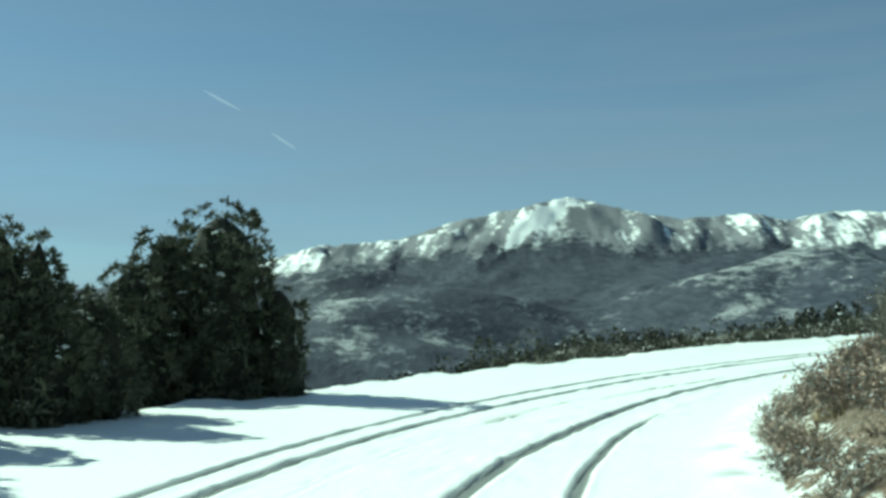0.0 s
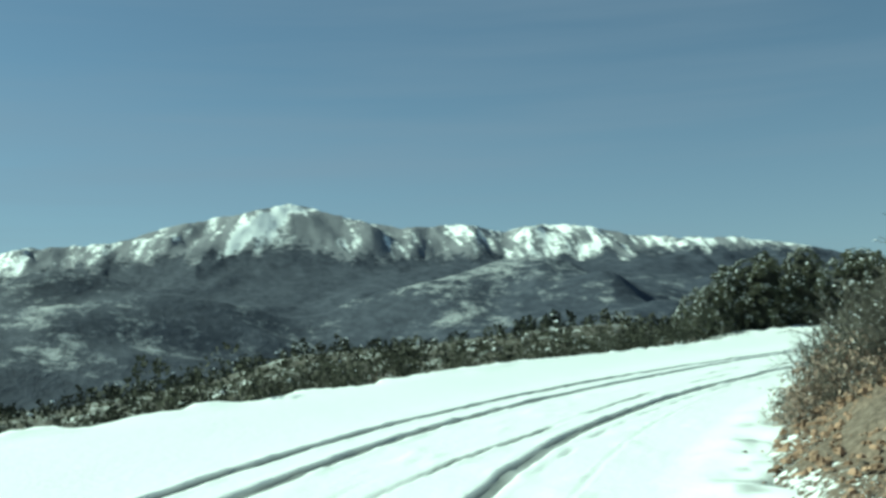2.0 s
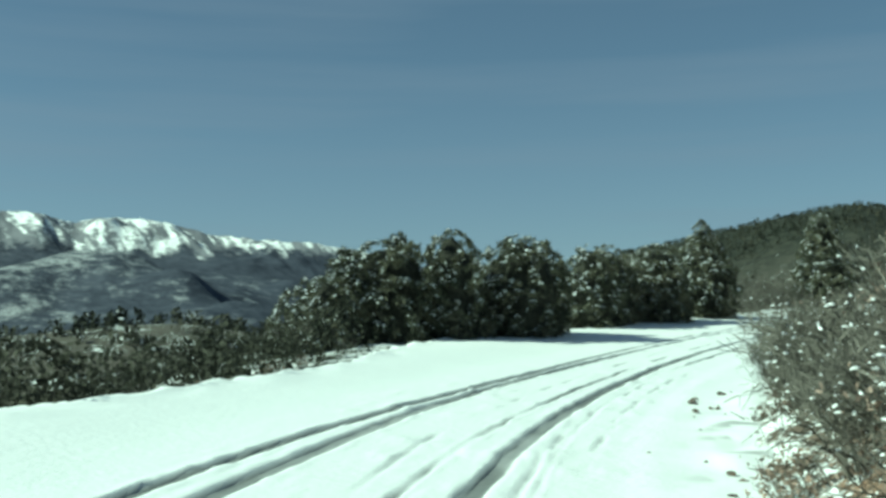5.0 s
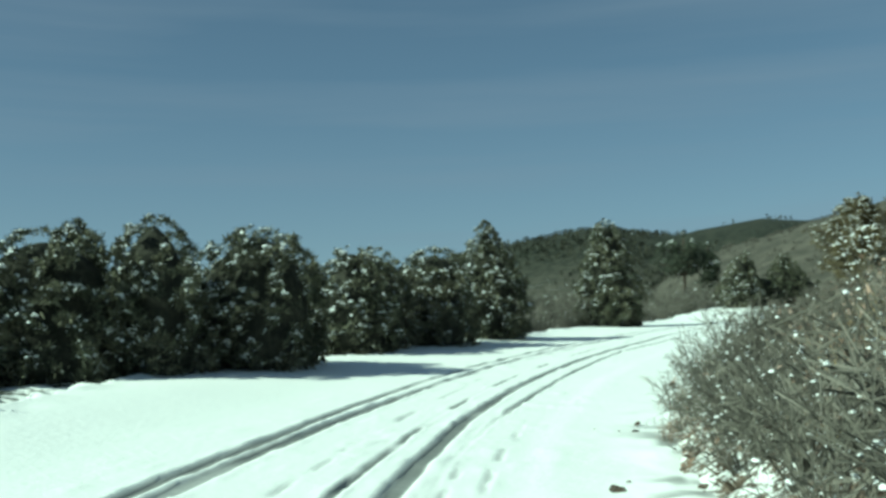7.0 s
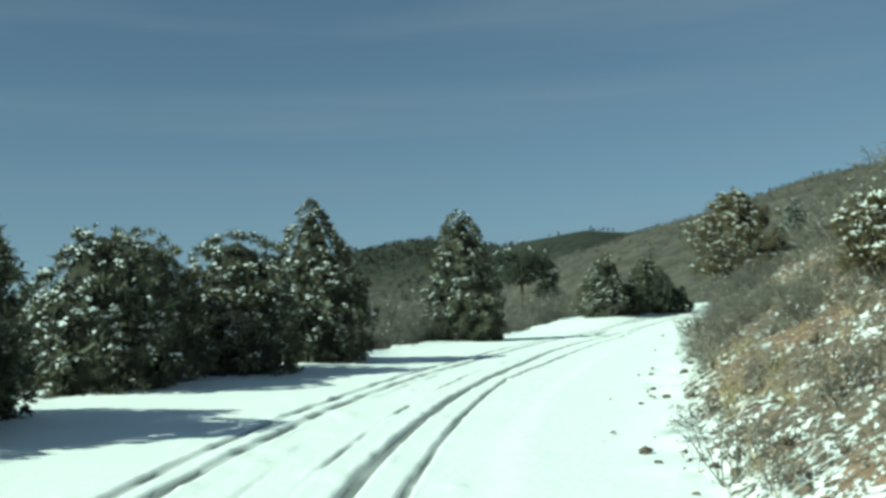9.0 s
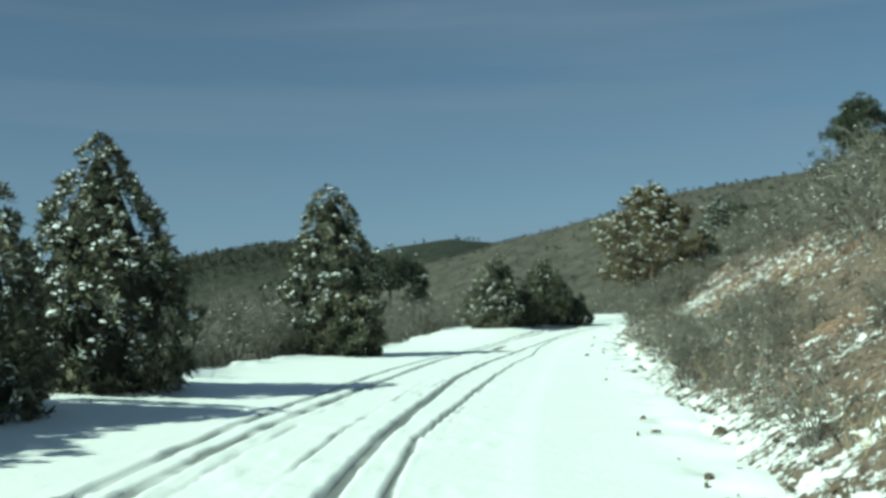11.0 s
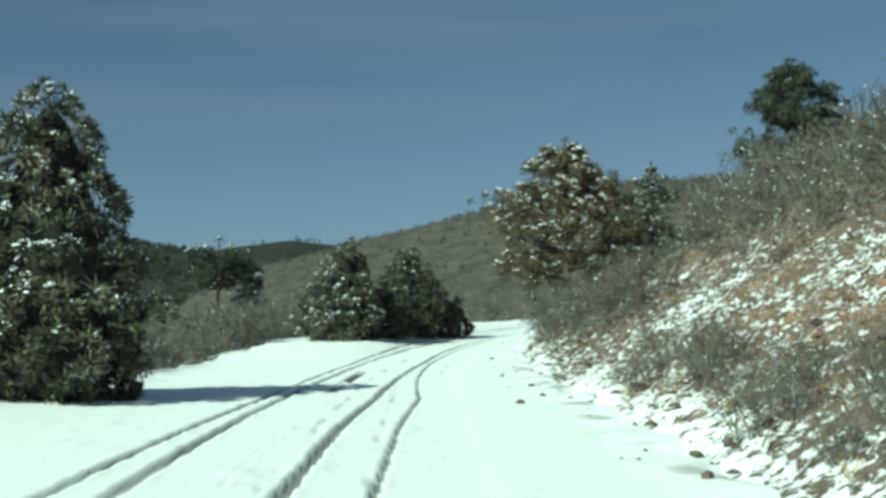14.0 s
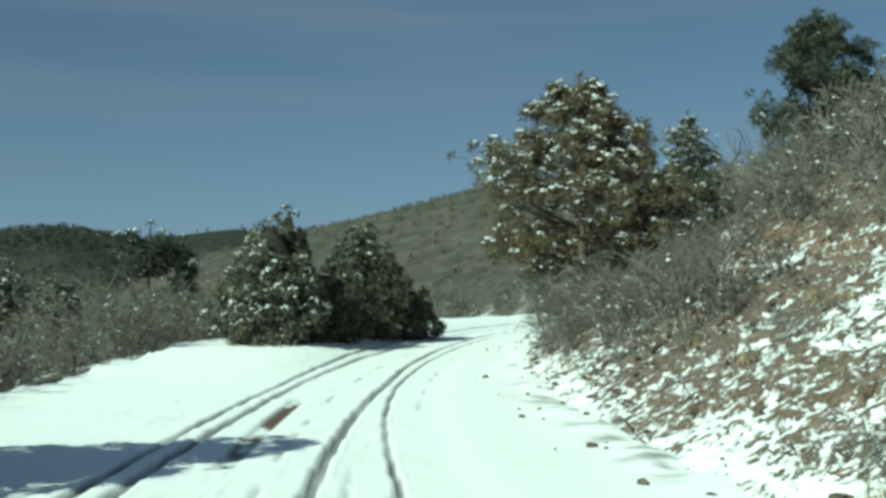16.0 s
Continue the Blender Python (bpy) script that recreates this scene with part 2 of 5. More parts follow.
MAT_FARWOOD = make_plain("distant_scrub_wood", (0.024, 0.029, 0.020), (0.074, 0.072, 0.052), 0.05, 0.9, 0.0, 0.35)
MAT_FARSCRUB = make_plain("distant_bare_scrub", (0.068, 0.064, 0.053), (0.118, 0.110, 0.092), 0.06, 0.9, 0.0, 0.45)
MAT_VAPOUR = bpy.data.materials.new("vapour_trail")
MAT_VAPOUR.use_nodes = True
vn, vl = MAT_VAPOUR.node_tree.nodes, MAT_VAPOUR.node_tree.links
v_thin, v_clear, v_mix = vn.new("ShaderNodeBsdfTranslucent"), vn.new("ShaderNodeBsdfTransparent"), vn.new("ShaderNodeMixShader")
v_thin.inputs["Color"].default_value = (0.8, 0.82, 0.85, 1)
v_mix.inputs["Fac"].default_value = 0.13
vl.new(v_clear.outputs[0], v_mix.inputs[1])
vl.new(v_thin.outputs[0], v_mix.inputs[2])
vl.new(v_mix.outputs[0], vn["Material Output"].inputs["Surface"])

# ---- the road's line and the lie of the land ----
# one row every 5 m along the road: x, y and height of the snow under the car
ROAD = np.array([
    (-2.16, -22.07, -0.82), (-1.72, -17.09, -0.65), (-1.29, -12.1, -0.47), (-0.85, -7.12, -0.29), (-0.41, -2.14, -0.12),
    (0.27, 2.81, 0.13), (1.62, 7.62, 0.43), (3.75, 12.13, 0.67), (6.65, 16.2, 0.82), (10.16, 19.75, 0.93),
    (14.1, 22.83, 1.06), (18.32, 25.5, 1.27), (22.74, 27.84, 1.56), (27.32, 29.84, 1.88), (32.05, 31.47, 2.24),
    (36.87, 32.8, 2.57), (41.71, 34.06, 2.92), (46.52, 35.39, 3.23), (51.39, 36.52, 3.51), (56.33, 37.4, 3.80),
    (61.32, 37.8, 4.12), (66.31, 37.8, 4.50), (71.28, 37.35, 4.95), (76.05, 36.1, 5.35), (80.5, 33.9, 5.70), (84.4, 30.8, 5.95),
])
ROAD_S = np.arange(len(ROAD)) * 5.0 - 20.0
fine_s = np.arange(-20.0, 105.01, 0.5)
LINE = np.stack([np.interp(fine_s, ROAD_S, ROAD[:, k]) for k in range(3)], 1)
for _ in range(3):
    LINE[3:-3] = sum(LINE[3 + k : len(LINE) - 3 + k] for k in range(-3, 4)) / 7
LINE_S = np.r_[0, np.cumsum(np.hypot(*np.diff(LINE[:, :2], axis=0).T))] - 20.0
# height of the snow along the middle line, every 4 m
NODES = np.arange(4.0, 93.0, 4.0)
HEIGHT = [0.139, 0.271, 0.388, 0.503, 0.656, 0.825, 0.987, 1.173, 1.352, 1.56, 1.811, 2.082, 2.355, 2.624, 2.904, 3.142, 3.384, 3.607, 3.912, 4.245, 4.578, 4.903, 5.226]
LINE[:, 2] = np.interp(LINE_S, np.r_[-20.0, 0.0, NODES, 105.0], np.r_[-0.65, 0.006, HEIGHT, 6.2])
for _ in range(2):
    LINE[4:-4, 2] = sum(LINE[4 + k : len(LINE) - 4 + k, 2] for k in range(-4, 5)) / 9


def road_sd(x, y):
    """Distance along the road, distance to its left, and the road's height there."""
    shape = np.shape(x)
    x, y = np.ravel(x).astype(float), np.ravel(y).astype(float)
    a, ab = LINE[:-2:2, :2], LINE[2::2, :2] - LINE[:-2:2, :2]
    sa_, sb_ = LINE_S[:-2:2], LINE_S[2::2]
    za, zb = LINE[:-2:2, 2], LINE[2::2, 2]
    ll = (ab**2).sum(1)
    out = np.empty((3, len(x)))
    for i in range(0, len(x), 20000):
        px, py = x[i : i + 20000, None] - a[:, 0], y[i : i + 20000, None] - a[:, 1]
        u = np.clip((px * ab[:, 0] + py * ab[:, 1]) / ll, 0, 1)
        rx, ry = px - u * ab[:, 0], py - u * ab[:, 1]
        d2 = rx * rx + ry * ry
        k = d2.argmin(1)
        r = np.arange(len(k))
        side = np.sign(ab[k, 0] * ry[r, k] - ab[k, 1] * rx[r, k])
        out[0, i : i + 20000] = sa_[k] + u[r, k] * (sb_[k] - sa_[k])
        out[1, i : i + 20000] = np.where(side == 0, 1, side) * np.sqrt(d2[r, k])
        out[2, i : i + 20000] = za[k] + u[r, k] * (zb[k] - za[k])
    return out[0].reshape(shape), out[1].reshape(shape), out[2].reshape(shape)


def on_road(s, d):
    """World x and y of a place s along the road and d to its left."""
    x, y = np.interp(s, LINE_S, LINE[:, 0]), np.interp(s, LINE_S, LINE[:, 1])
    x2, y2 = np.interp(np.asarray(s) + 0.6, LINE_S, LINE[:, 0]), np.interp(np.asarray(s) + 0.6, LINE_S, LINE[:, 1])
    x1, y1 = np.interp(np.asarray(s) - 0.6, LINE_S, LINE[:, 0]), np.interp(np.asarray(s) - 0.6, LINE_S, LINE[:, 1])
    tx, ty = x2 - x1, y2 - y1
    n = np.hypot(tx, ty)
    return x - ty / n * d, y + tx / n * d


def left_edge(s):
    return np.interp(s, [-10, 4, 12, 20, 24, 28, 32, 36, 40, 44, 48, 52, 56, 60, 66, 72, 78, 84, 92], [7.5, 7.1, 6.5, 5.6, 5.1, 4.9, 4.6, 4.85, 5.8, 5.9, 5.35, 5.2, 4.8, 4.6, 4.75, 4.6, 4.7, 4.9, 4.4])


def right_edge(s):
    return np.interp(s, [0, 8, 14, 18, 25, 35, 40, 43, 48, 52, 58, 66, 75, 83, 92], [1.4, 1.4, 1.4, 1.15, 1.1, 1.15, 1.4, 1.7, 2.0, 2.05, 2.2, 2.5, 2.15, 1.7, 1.6])


def cross_fall(s):
    return np.interp(s, NODES[::2], [0.015, 0.031, 0.052, 0.067, 0.066, 0.063, 0.060, 0.044, 0.022, 0.014, 0.015, 0.019])


def verge(s, d):
    """Height of the open snow over the road's middle line: banked in the bend, with a low lip at the outer edge."""
    lip = np.interp(s, [10, 20, 28, 40, 46, 52, 66, 74], [0, 0.04, 0.10, 0.10, 0.03, 0.05, 0.05, 0]) * smooth(3.0, 5.0, d)
    rise = 0.22 * smooth(75, 82, s) * smooth(0.9, 2.4, d)
    return cross_fall(s) * np.clip(d, -4, 9) + lip + rise


def bearing(x, y, cx, cy):
    return np.degrees(np.arctan2(x - cx, y - cy)), np.hypot(x - cx, y - cy)


def land(x, y):
    """Height of the ground sheet."""
    s, d, zc = road_sd(x, y)
    near = zc + verge(s, d)
    el = np.maximum(d - left_edge(s), 0)
    er = np.maximum(-right_edge(s) - d, 0)
    fall = np.interp(s, [14, 19, 34, 40, 60, 68], [0.12, 0.40, 0.40, 0.12, 0.12, 0.22])
    near = near - fall * np.minimum(el, 4) - 0.30 * np.clip(el - 4, 0, 50) - 0.15 * np.clip(el - 54, 0, 150)
    near = near + 0.60 * np.minimum(er, 5) + 0.42 * np.clip(er - 5, 0, 14) + 0.22 * np.clip(er - 19, 0, 90)
    rough = np.minimum(el + er, 12) / 12
    near = near + rough * (0.5 * fbm(x / 9, y / 9, 3, 5) + 0.18 * fbm(x / 2.2, y / 2.2, 3, 8))
    a1, r1 = bearing(x, y, 3.0, 10.0)
    a2, r2 = bearing(x, y, 36.0, 32.0)
    base = np.interp(a2, [-180, -90, -40, 40, 55, 75, 100, 150, 180], [10, -25, -45, -45, -25, -5, 25, 25, 10])
    far = base + 3 * fbm(x / 70, y / 70, 4, 21)
    for az, r, el_at, reach, mid, wide, eye in (
        (a1, r1, ([-60, -20, -4, 0, 7, 11, 19, 25, 28, 33, 45, 60], [-3, -3, -2.4, -1.8, -0.9, 0.2, 0.9, 1.5, 1.5, 0.9, 0.6, 0]), 1.0, 250.0, 95.0, 1.5),
        (a2, r2, ([30, 42, 50, 53, 57, 60, 62, 64, 66, 68, 70.5, 73, 80, 95, 130], [-6, 1.5, 4.8, 5.4, 6.2, 6.8, 7.0, 6.6, 6.4, 6.7, 7.0, 6.7, 6.2, 5, 2]), 1.0, 720.0, 260.0, 3.5),
        (a2, r2, ([50, 60, 66, 68.5, 72.8, 76, 80, 83, 90, 110, 150, 180], [-8, 0, 4.6, 5.6, 6.8, 7.45, 8.4, 9.05, 9.6, 9, 5, 2]), 1.0, 360.0, 130.0, 3.5),
    ):
        crest = eye + mid * np.tan(np.radians(np.interp(az, *el_at))) + 1.6 * fbm(x / 45, y / 45, 4, 33)
        far = np.maximum(far, base + (crest - base) * np.exp(-(((r - mid) / wide) ** 2)))
    far = np.where(r2 > 1500, np.minimum(far, -50.0), far)
    w = smooth(40, 150, np.abs(d))
    return near * (1 - w) + far * w


def land_at(x, y):
    return float(land(np.array([x]), np.array([y]))[0])


def spread(lo, hi, step):
    """Grid lines: close by the road, wider over the hills ahead, very wide to the horizon."""
    before = lo - np.geomspace(step, 4800, 36)[::-1]
    ahead = np.r_[np.arange(hi, 470, 6.0), np.arange(470, 930, 13.0), 930 * np.geomspace(1.05, 5.2, 14)]
    return np.r_[before, np.arange(lo, hi - step / 2, step), ahead]


gx, gy = spread(-14, 86, 0.6), spread(-10, 56, 0.6)
X, Y = np.meshgrid(gx, gy)
Z = land(X, Y)
S_, D_, _ = road_sd(X, Y)
in_strip = (S_ > -13) & (S_ < 103.5)
sunk = smooth(0.2, 1.6, left_edge(S_) + 0.9 - D_) * smooth(0.3, 1.8, D_ + right_edge(S_) + 13.0) * in_strip
Z = Z - 0.35 * sunk
snow_cover = np.where(D_ > 0, 0.42 - 0.05 * smooth(0, 6, D_ - left_edge(S_)) - 0.10 * smooth(20, 60, D_), 0.36)
snow_cover = np.where((D_ > -right_edge(S_)) & (D_ < left_edge(S_)) & (S_ < 104.5), 1.0, snow_cover)
snow_cover = np.where((S_ < 15) & (D_ > 0) & (D_ < left_edge(S_) + 3.0), 1.0, snow_cover)
A2, R2 = bearing(X, Y, 36.0, 32.0)
wood = smooth(450, 600, R2) * smooth(45, 55, A2)
scrubby = np.where((D_ > left_edge(S_) + 0.3) & (S_ < 56), smooth(160, 100, D_), 0.0)
brown = smooth(180, 260, R2) * (1 - smooth(450, 560, R2)) * smooth(58, 66, A2)
snow_cover = snow_cover - 0.16 * wood - 0.22 * brown + 0.6 * np.exp(-(((A2 - 63.6) / 0.7) ** 2) - ((R2 - 690) / 30) ** 2)
snow_cover = snow_cover - 0.5 * smooth(30, 20, np.hypot(X - 90, Y - 36)) * (D_ < -1.0)
ground = tagged(new("ground", make_mesh("ground", np.stack([X, Y, Z], -1).reshape(-1, 3), grid_faces(*X.shape), MAT_COUNTRY, True,
    {"snow": snow_cover, "wood": np.maximum(wood, 0.9 * scrubby)})), "snow-dusted scrubby hillsides falling away beside the road", "ground", kind="structure")

# ---- the snow-covered road with its wheel ruts ----
RUT_S = np.r_[-15.0, NODES[::2], 104.0]
RUTS = [
    # to the left of the middle line, along the road; half width, depth
    (RUT_S, [2.95, 2.92, 2.85, 2.76, 2.44, 2.20, 2.24, 2.19, 2.01, 1.59, 1.39, 1.40, 1.41, 1.4], 0.055, 0.03),
    (RUT_S, [2.6, 2.52, 2.33, 2.25, 2.07, 2.03, 1.96, 1.91, 1.63, 1.34, 1.16, 1.05, 0.95, 0.9], 0.065, 0.032),
    (RUT_S, [2.0, 1.93, 1.66, 1.10, 1.12, 1.06, 1.14, 1.18, 1.04, 0.76, 0.57, 0.57, 0.65, 0.7], 0.035, 0.018),
    (RUT_S, [0.85, 0.79, 0.57, 0.74, 0.67, 0.73, 0.78, 0.79, 0.67, 0.17, -0.03, 0.08, 0.19, 0.2], 0.065, 0.034),
    (RUT_S, [-0.15, -0.13, -0.01, 0.12, 0.32, 0.48, 0.39, 0.46, 0.11, -0.39, -0.22, -0.20, -0.25, -0.3], 0.05, 0.028),
]
rs = np.r_[np.arange(-14.0, 82.0, 0.15), np.arange(82.0, 103.5, 0.4)]
ru = np.linspace(0, 1, 225)
SS, UU = np.meshgrid(rs, ru, indexing="ij")
lo_edge, hi_edge = -right_edge(SS) - 0.9, left_edge(SS) + 1.0
# columns lie close together where the ruts are
DD = np.where(UU < 0.1, lo_edge + (-0.9 - lo_edge) * UU / 0.1, np.where(UU < 0.8, -0.9 + 4.3 * (UU - 0.1) / 0.7, 3.4 + (hi_edge - 3.4) * (UU - 0.8) / 0.2))
RX, RY = on_road(SS, DD)
RZ = np.interp(SS, LINE_S, LINE[:, 2]) + verge(SS, DD)
RZ += 0.010 * fbm(RX / 1.1, RY / 1.1, 5, 61) + 0.03 * fbm(RX / 6, RY / 6, 2, 62) * smooth(2.5, 5, DD)
rut_mark, soil_mark = np.zeros_like(RZ), np.zeros_like(RZ)
for n, (at_s, at_d, half, deep) in enumerate(RUTS):
    middle = np.interp(SS, at_s, at_d) + 0.025 * fbm(SS / 4, SS * 0 + n, 3, 70 + n)
    off = np.abs(DD - middle) + 0.009 * fbm(SS / 0.35, DD / 0.12 + 5 * n, 2, 170 + n)
    broken = 0.75 + 0.25 * smooth(-0.5, 0.0, fbm(SS / 1.6, DD / 0.5 + 9 * n, 3, 80 + n))
    if n < 2:
        broken = broken * (1 - 0.6 * smooth(40, 44, SS) * smooth(58, 54, SS) * smooth(-0.1, 0.3, fbm(SS / 0.45, SS * 0 + n, 2, 88)))
    if n == 2:
        broken = smooth(-0.1, 0.3, fbm(SS / 1.4, SS * 0 + 3, 3, 84)) * smooth(60, 50, SS)
    if n == 4:
        broken = broken * (1 - 0.94 * smooth(12.5, 14.5, SS) * (1 - smooth(38, 42, SS)))
        half = np.where((SS > 13) & (SS < 40), 0.4, 1.0) * half
    half = ((1.22 if n in (0, 1, 3) else 0.95) - 0.28 * smooth(36, 44, SS)) * half * (1 - 0.2 * smooth(55, 62, SS))
    w = 1 - smooth(half * 0.75, half * 1.15, off)
    RZ -= deep * w * (0.15 + 0.85 * broken)
    rut_mark = np.maximum(rut_mark, w * broken)
    berm = np.exp(-(((off - 1.75 * half) / (0.55 * half)) ** 2))
    RZ += 0.012 * berm * smooth(-0.2, 0.5, fbm(RX / 0.16, RY / 0.16, 3, 110 + n))
# faint older tracks beside the ruts
for n, (at_s, at_d, first, last) in enumerate((
    ([24, 30, 36, 46], [1.35, 1.45, 1.42, 1.5], 26, 44), ([20, 28, 36, 40], [0.48, 0.42, 0.40, 0.5], 16, 38), ([26, 32, 40], [0.05, 0.10, 0.16], 27, 40),
    ([26, 32, 40], [1.0, 1.08, 1.02], 30, 40), ([52, 60, 68, 76], [0.95, 0.80, 0.50, 0.45], 54, 84), ([52, 60, 68, 78], [0.30, 0.12, -0.08, -0.2], 52, 70), ([66, 72, 82], [-0.55, -0.62, -0.6], 72, 84),
    ([6, 12, 18], [2.0, 1.72, 1.62], 5, 17), ([42, 48, 56], [1.75, 1.70, 1.62], 42, 56),
)):
    off = np.abs(DD - np.interp(SS, at_s, at_d) - 0.04 * fbm(SS / 3, SS * 0 + n, 3, 270 + n))
    seen = smooth(first, first + 2.5, SS) * smooth(last, last - 2.5, SS) * smooth(-0.1, 0.35, fbm(SS / 0.5, DD / 0.08 + 7 * n, 3, 280 + n))
    w = (1 - smooth(0.012, 0.042, off)) * seen
    RZ -= 0.016 * w
    rut_mark = np.maximum(rut_mark, 0.45 * w)
# the shoulder of untouched snow beside the tracks
shoulder = np.interp(SS, [5, 10, 17, 21, 30, 40, 50, 58, 68, 76, 90], [-0.85, -1.15, -0.6, -0.62, -0.2, -0.16, -0.35, -0.55, -0.95, -0.8, -0.9])
RZ += 0.018 * smooth(shoulder + 0.16, shoulder - 0.20, DD + 0.05 * fbm(SS / 1.5, SS * 0, 3, 290))
smear = (1 - smooth(0.05, 0.12, np.abs(DD - 0.84))) * smooth(68.8, 69.6, SS) * smooth(74.6, 74.0, SS)
soil_mark = smear * smooth(-0.4, 0.1, fbm(SS / 0.6, DD / 0.2, 3, 91))
RZ -= 0.03 * smear
# churned snow between the ruts, scuffed clods along the right-hand edge
churn = smooth(0.15, 0.6, fbm(RX / 0.35, RY / 0.35, 3, 95)) * smooth(3.4, 2.2, DD) * smooth(-0.9, 0.1, DD)
RZ += 0.016 * churn
foot = np.exp(-(((DD + right_edge(SS) + 0.1) / 0.45) ** 2))
RZ += foot * (0.05 + 0.07 * fbm(RX / 0.5, RY / 0.5, 3, 97))
rut_mark = np.maximum(rut_mark, 0.9 * foot * smooth(0.22, 0.5, fbm(RX / 0.4, RY / 0.4, 3, 99)))
ragged = 0.35 * fbm(RX / 0.9, RY / 0.9, 3, 101)
RZ += 0.06 * (0.15 + fbm(RX / 0.5, RY / 0.5, 4, 102)) * smooth(hi_edge - 1.7, hi_edge - 1.05, DD)
RZ -= 0.6 * smooth(hi_edge - 1.05 + ragged, hi_edge - 0.65 + ragged, DD) + 0.5 * smooth(lo_edge + 0.5, lo_edge, DD)
road = tagged(new("road", make_mesh("road", np.stack([RX, RY, RZ], -1).reshape(-1, 3), grid_faces(*RX.shape), MAT_ROAD, True,
    {"rut": rut_mark, "soil": soil_mark})), "snow-covered road with dark curving wheel ruts", "road", kind="structure")

# ---- the cut bank beside the road ----
bs = np.r_[np.arange(-13.0, 24.0, 0.2), np.arange(24.0, 42.0, 0.13), np.arange(42.0, 80.0, 0.075), np.arange(80.0, 103.0, 0.14)]
be = np.r_[np.arange(-0.5, 5.0, 0.065), np.arange(5.0, 7.0, 0.11), np.arange(7.0, 13.1, 0.22)]
BS, BE = np.meshgrid(bs, be, indexing="ij")
BX, BY = on_road(BS, -right_edge(BS) - BE)
BZ = land(BX, BY)
# terraces and streaks that climb the slope aslant
slant, along = BE + 0.32 * BS, BS - 0.32 * BE
wander = 0.5 * fbm(BX / 2.2, BY / 2.2, 3, 48)
lumps = 0.5 * fbm((slant + wander) / 0.34, along / 0.9, 4, 41, True) + 0.5 * fbm(BX / 0.22, BY / 0.22, 3, 42, True)
BZ += smooth(-0.2, 1.0, BE) * (0.34 * (lumps - 0.57) + 0.12 * fbm(BX / 1.8, BY / 1.8, 3, 44))
BZ -= 0.35 * smooth(0.1, -0.5, BE) + 0.5 * smooth(11.5, 13.0, BE)
streak = 0.32 * fbm((slant + wander) / 0.40, along / 1.6, 3, 49) + 0.55 * fbm((slant + 0.5 * wander) / 0.13, along / 0.34, 3, 50)
bank_snow = 0.12 + 0.26 * smooth(0.68, 0.48, lumps) + 0.42 * streak + 0.22 * fbm(BX / 2.5, BY / 2.5, 3, 47) + 0.30 * smooth(0.9, 0.0, BE)
bank_snow -= 0.12 * smooth(3.6, 5.5, BE) + 0.08 * smooth(18, 13, BS)
bank_snow -= 0.42 * smooth(14.3, 15.3, BS) * smooth(20.6, 19.4, BS) * smooth(0.15, 0.7, BE) * smooth(2.6, 1.6, BE)
bank_snow += 0.10 * smooth(30, 33, BS) * smooth(42, 38, BS) + 0.13 * smooth(38, 42, BS) * smooth(56, 52, BS) + 0.13 * smooth(56, 62, BS)
bank = tagged(new("bank", make_mesh("bank", np.stack([BX, BY, BZ], -1).reshape(-1, 3), grid_faces(*BX.shape)[:, ::-1], MAT_BANK, True,
    {"snow": bank_snow})), "steep roadside bank of reddish soil under patchy snow", "bank", kind="structure")

# ---- the mountain range ----
m_az, m_r = np.arange(-46, 62, 0.11), np.r_[np.arange(1250, 2400, 45), np.arange(2400, 4300, 26), np.arange(4300, 4760, 60)]
MA, MR = np.meshgrid(m_az, m_r)
MX, MY = 3 + MR * np.sin(np.radians(MA)), 10 + MR * np.cos(np.radians(MA))
sky_az = [-46, -25, -12, -6.3, -4.8, -3.5, -1.6, 2.2, 5.2, 7, 9.7, 11.4, 12.7, 14.1, 17.2, 19.2, 21.1, 22.5, 23.6, 25.7, 29, 31.5, 34.6, 37.5, 40, 43, 46, 62]
sky_el = [2.5, 3.2, 4.0, 4.55, 5.1, 5.65, 6.05, 6.3, 7.1, 7.5, 8.0, 8.3, 8.05, 7.5, 6.85, 6.95, 6.9, 6.45, 6.75, 6.85, 6.1, 5.8, 5.6, 5.1, 4.4, 3.3, 2.6, 2.0]
crest = 4200 * np.tan(np.radians(np.interp(MA, sky_az, sky_el)))
middle = 2750 * np.tan(np.radians(np.interp(MA, [-46, -6, 4.5, 9, 12, 16, 22, 28, 33, 40, 62], [2.4, 2.7, 2.9, 2.6, 2.1, 2.9, 3.5, 3.6, 3.6, 2.6, 1.5])))
pad_middle = np.pad(middle, ((0, 0), (18, 18)), mode='edge')
middle = sum(pad_middle[:, k : k + middle.shape[1]] for k in range(37)) / 37
t3 = smooth(4230, 4750, MR)
rise = 0.30 * smooth(2700, 3500, MR) + 0.70 * smooth(3250, 4200, MR)
MZ = -75 + (middle + 75) * smooth(1250, 2500, MR) + (crest - middle) * rise - 0.3 * crest * t3
bend_x, bend_y = 160 * fbm(MX / 520, MY / 520, 3, 7), 160 * fbm(MX / 520, MY / 520, 3, 9)
spur = 0.55 * fbm((MX + bend_x) / 420, (MY + bend_y) / 420, 4, 12) + 0.3 * (fbm((MX + bend_x) / 640, (MY + bend_y) / 640, 3, 13, True) - 0.6)
gully = fbm((MX + bend_x) / 260, (MY + bend_y) / 420, 4, 15, True) - 0.60
MZ += 170 * spur * smooth(1250, 1800, MR) * (1 - 0.80 * smooth(2700, 3600, MR))
MZ += 60 * gully * smooth(2900, 3600, MR) * (1 - 0.95 * smooth(3700, 4150, MR))
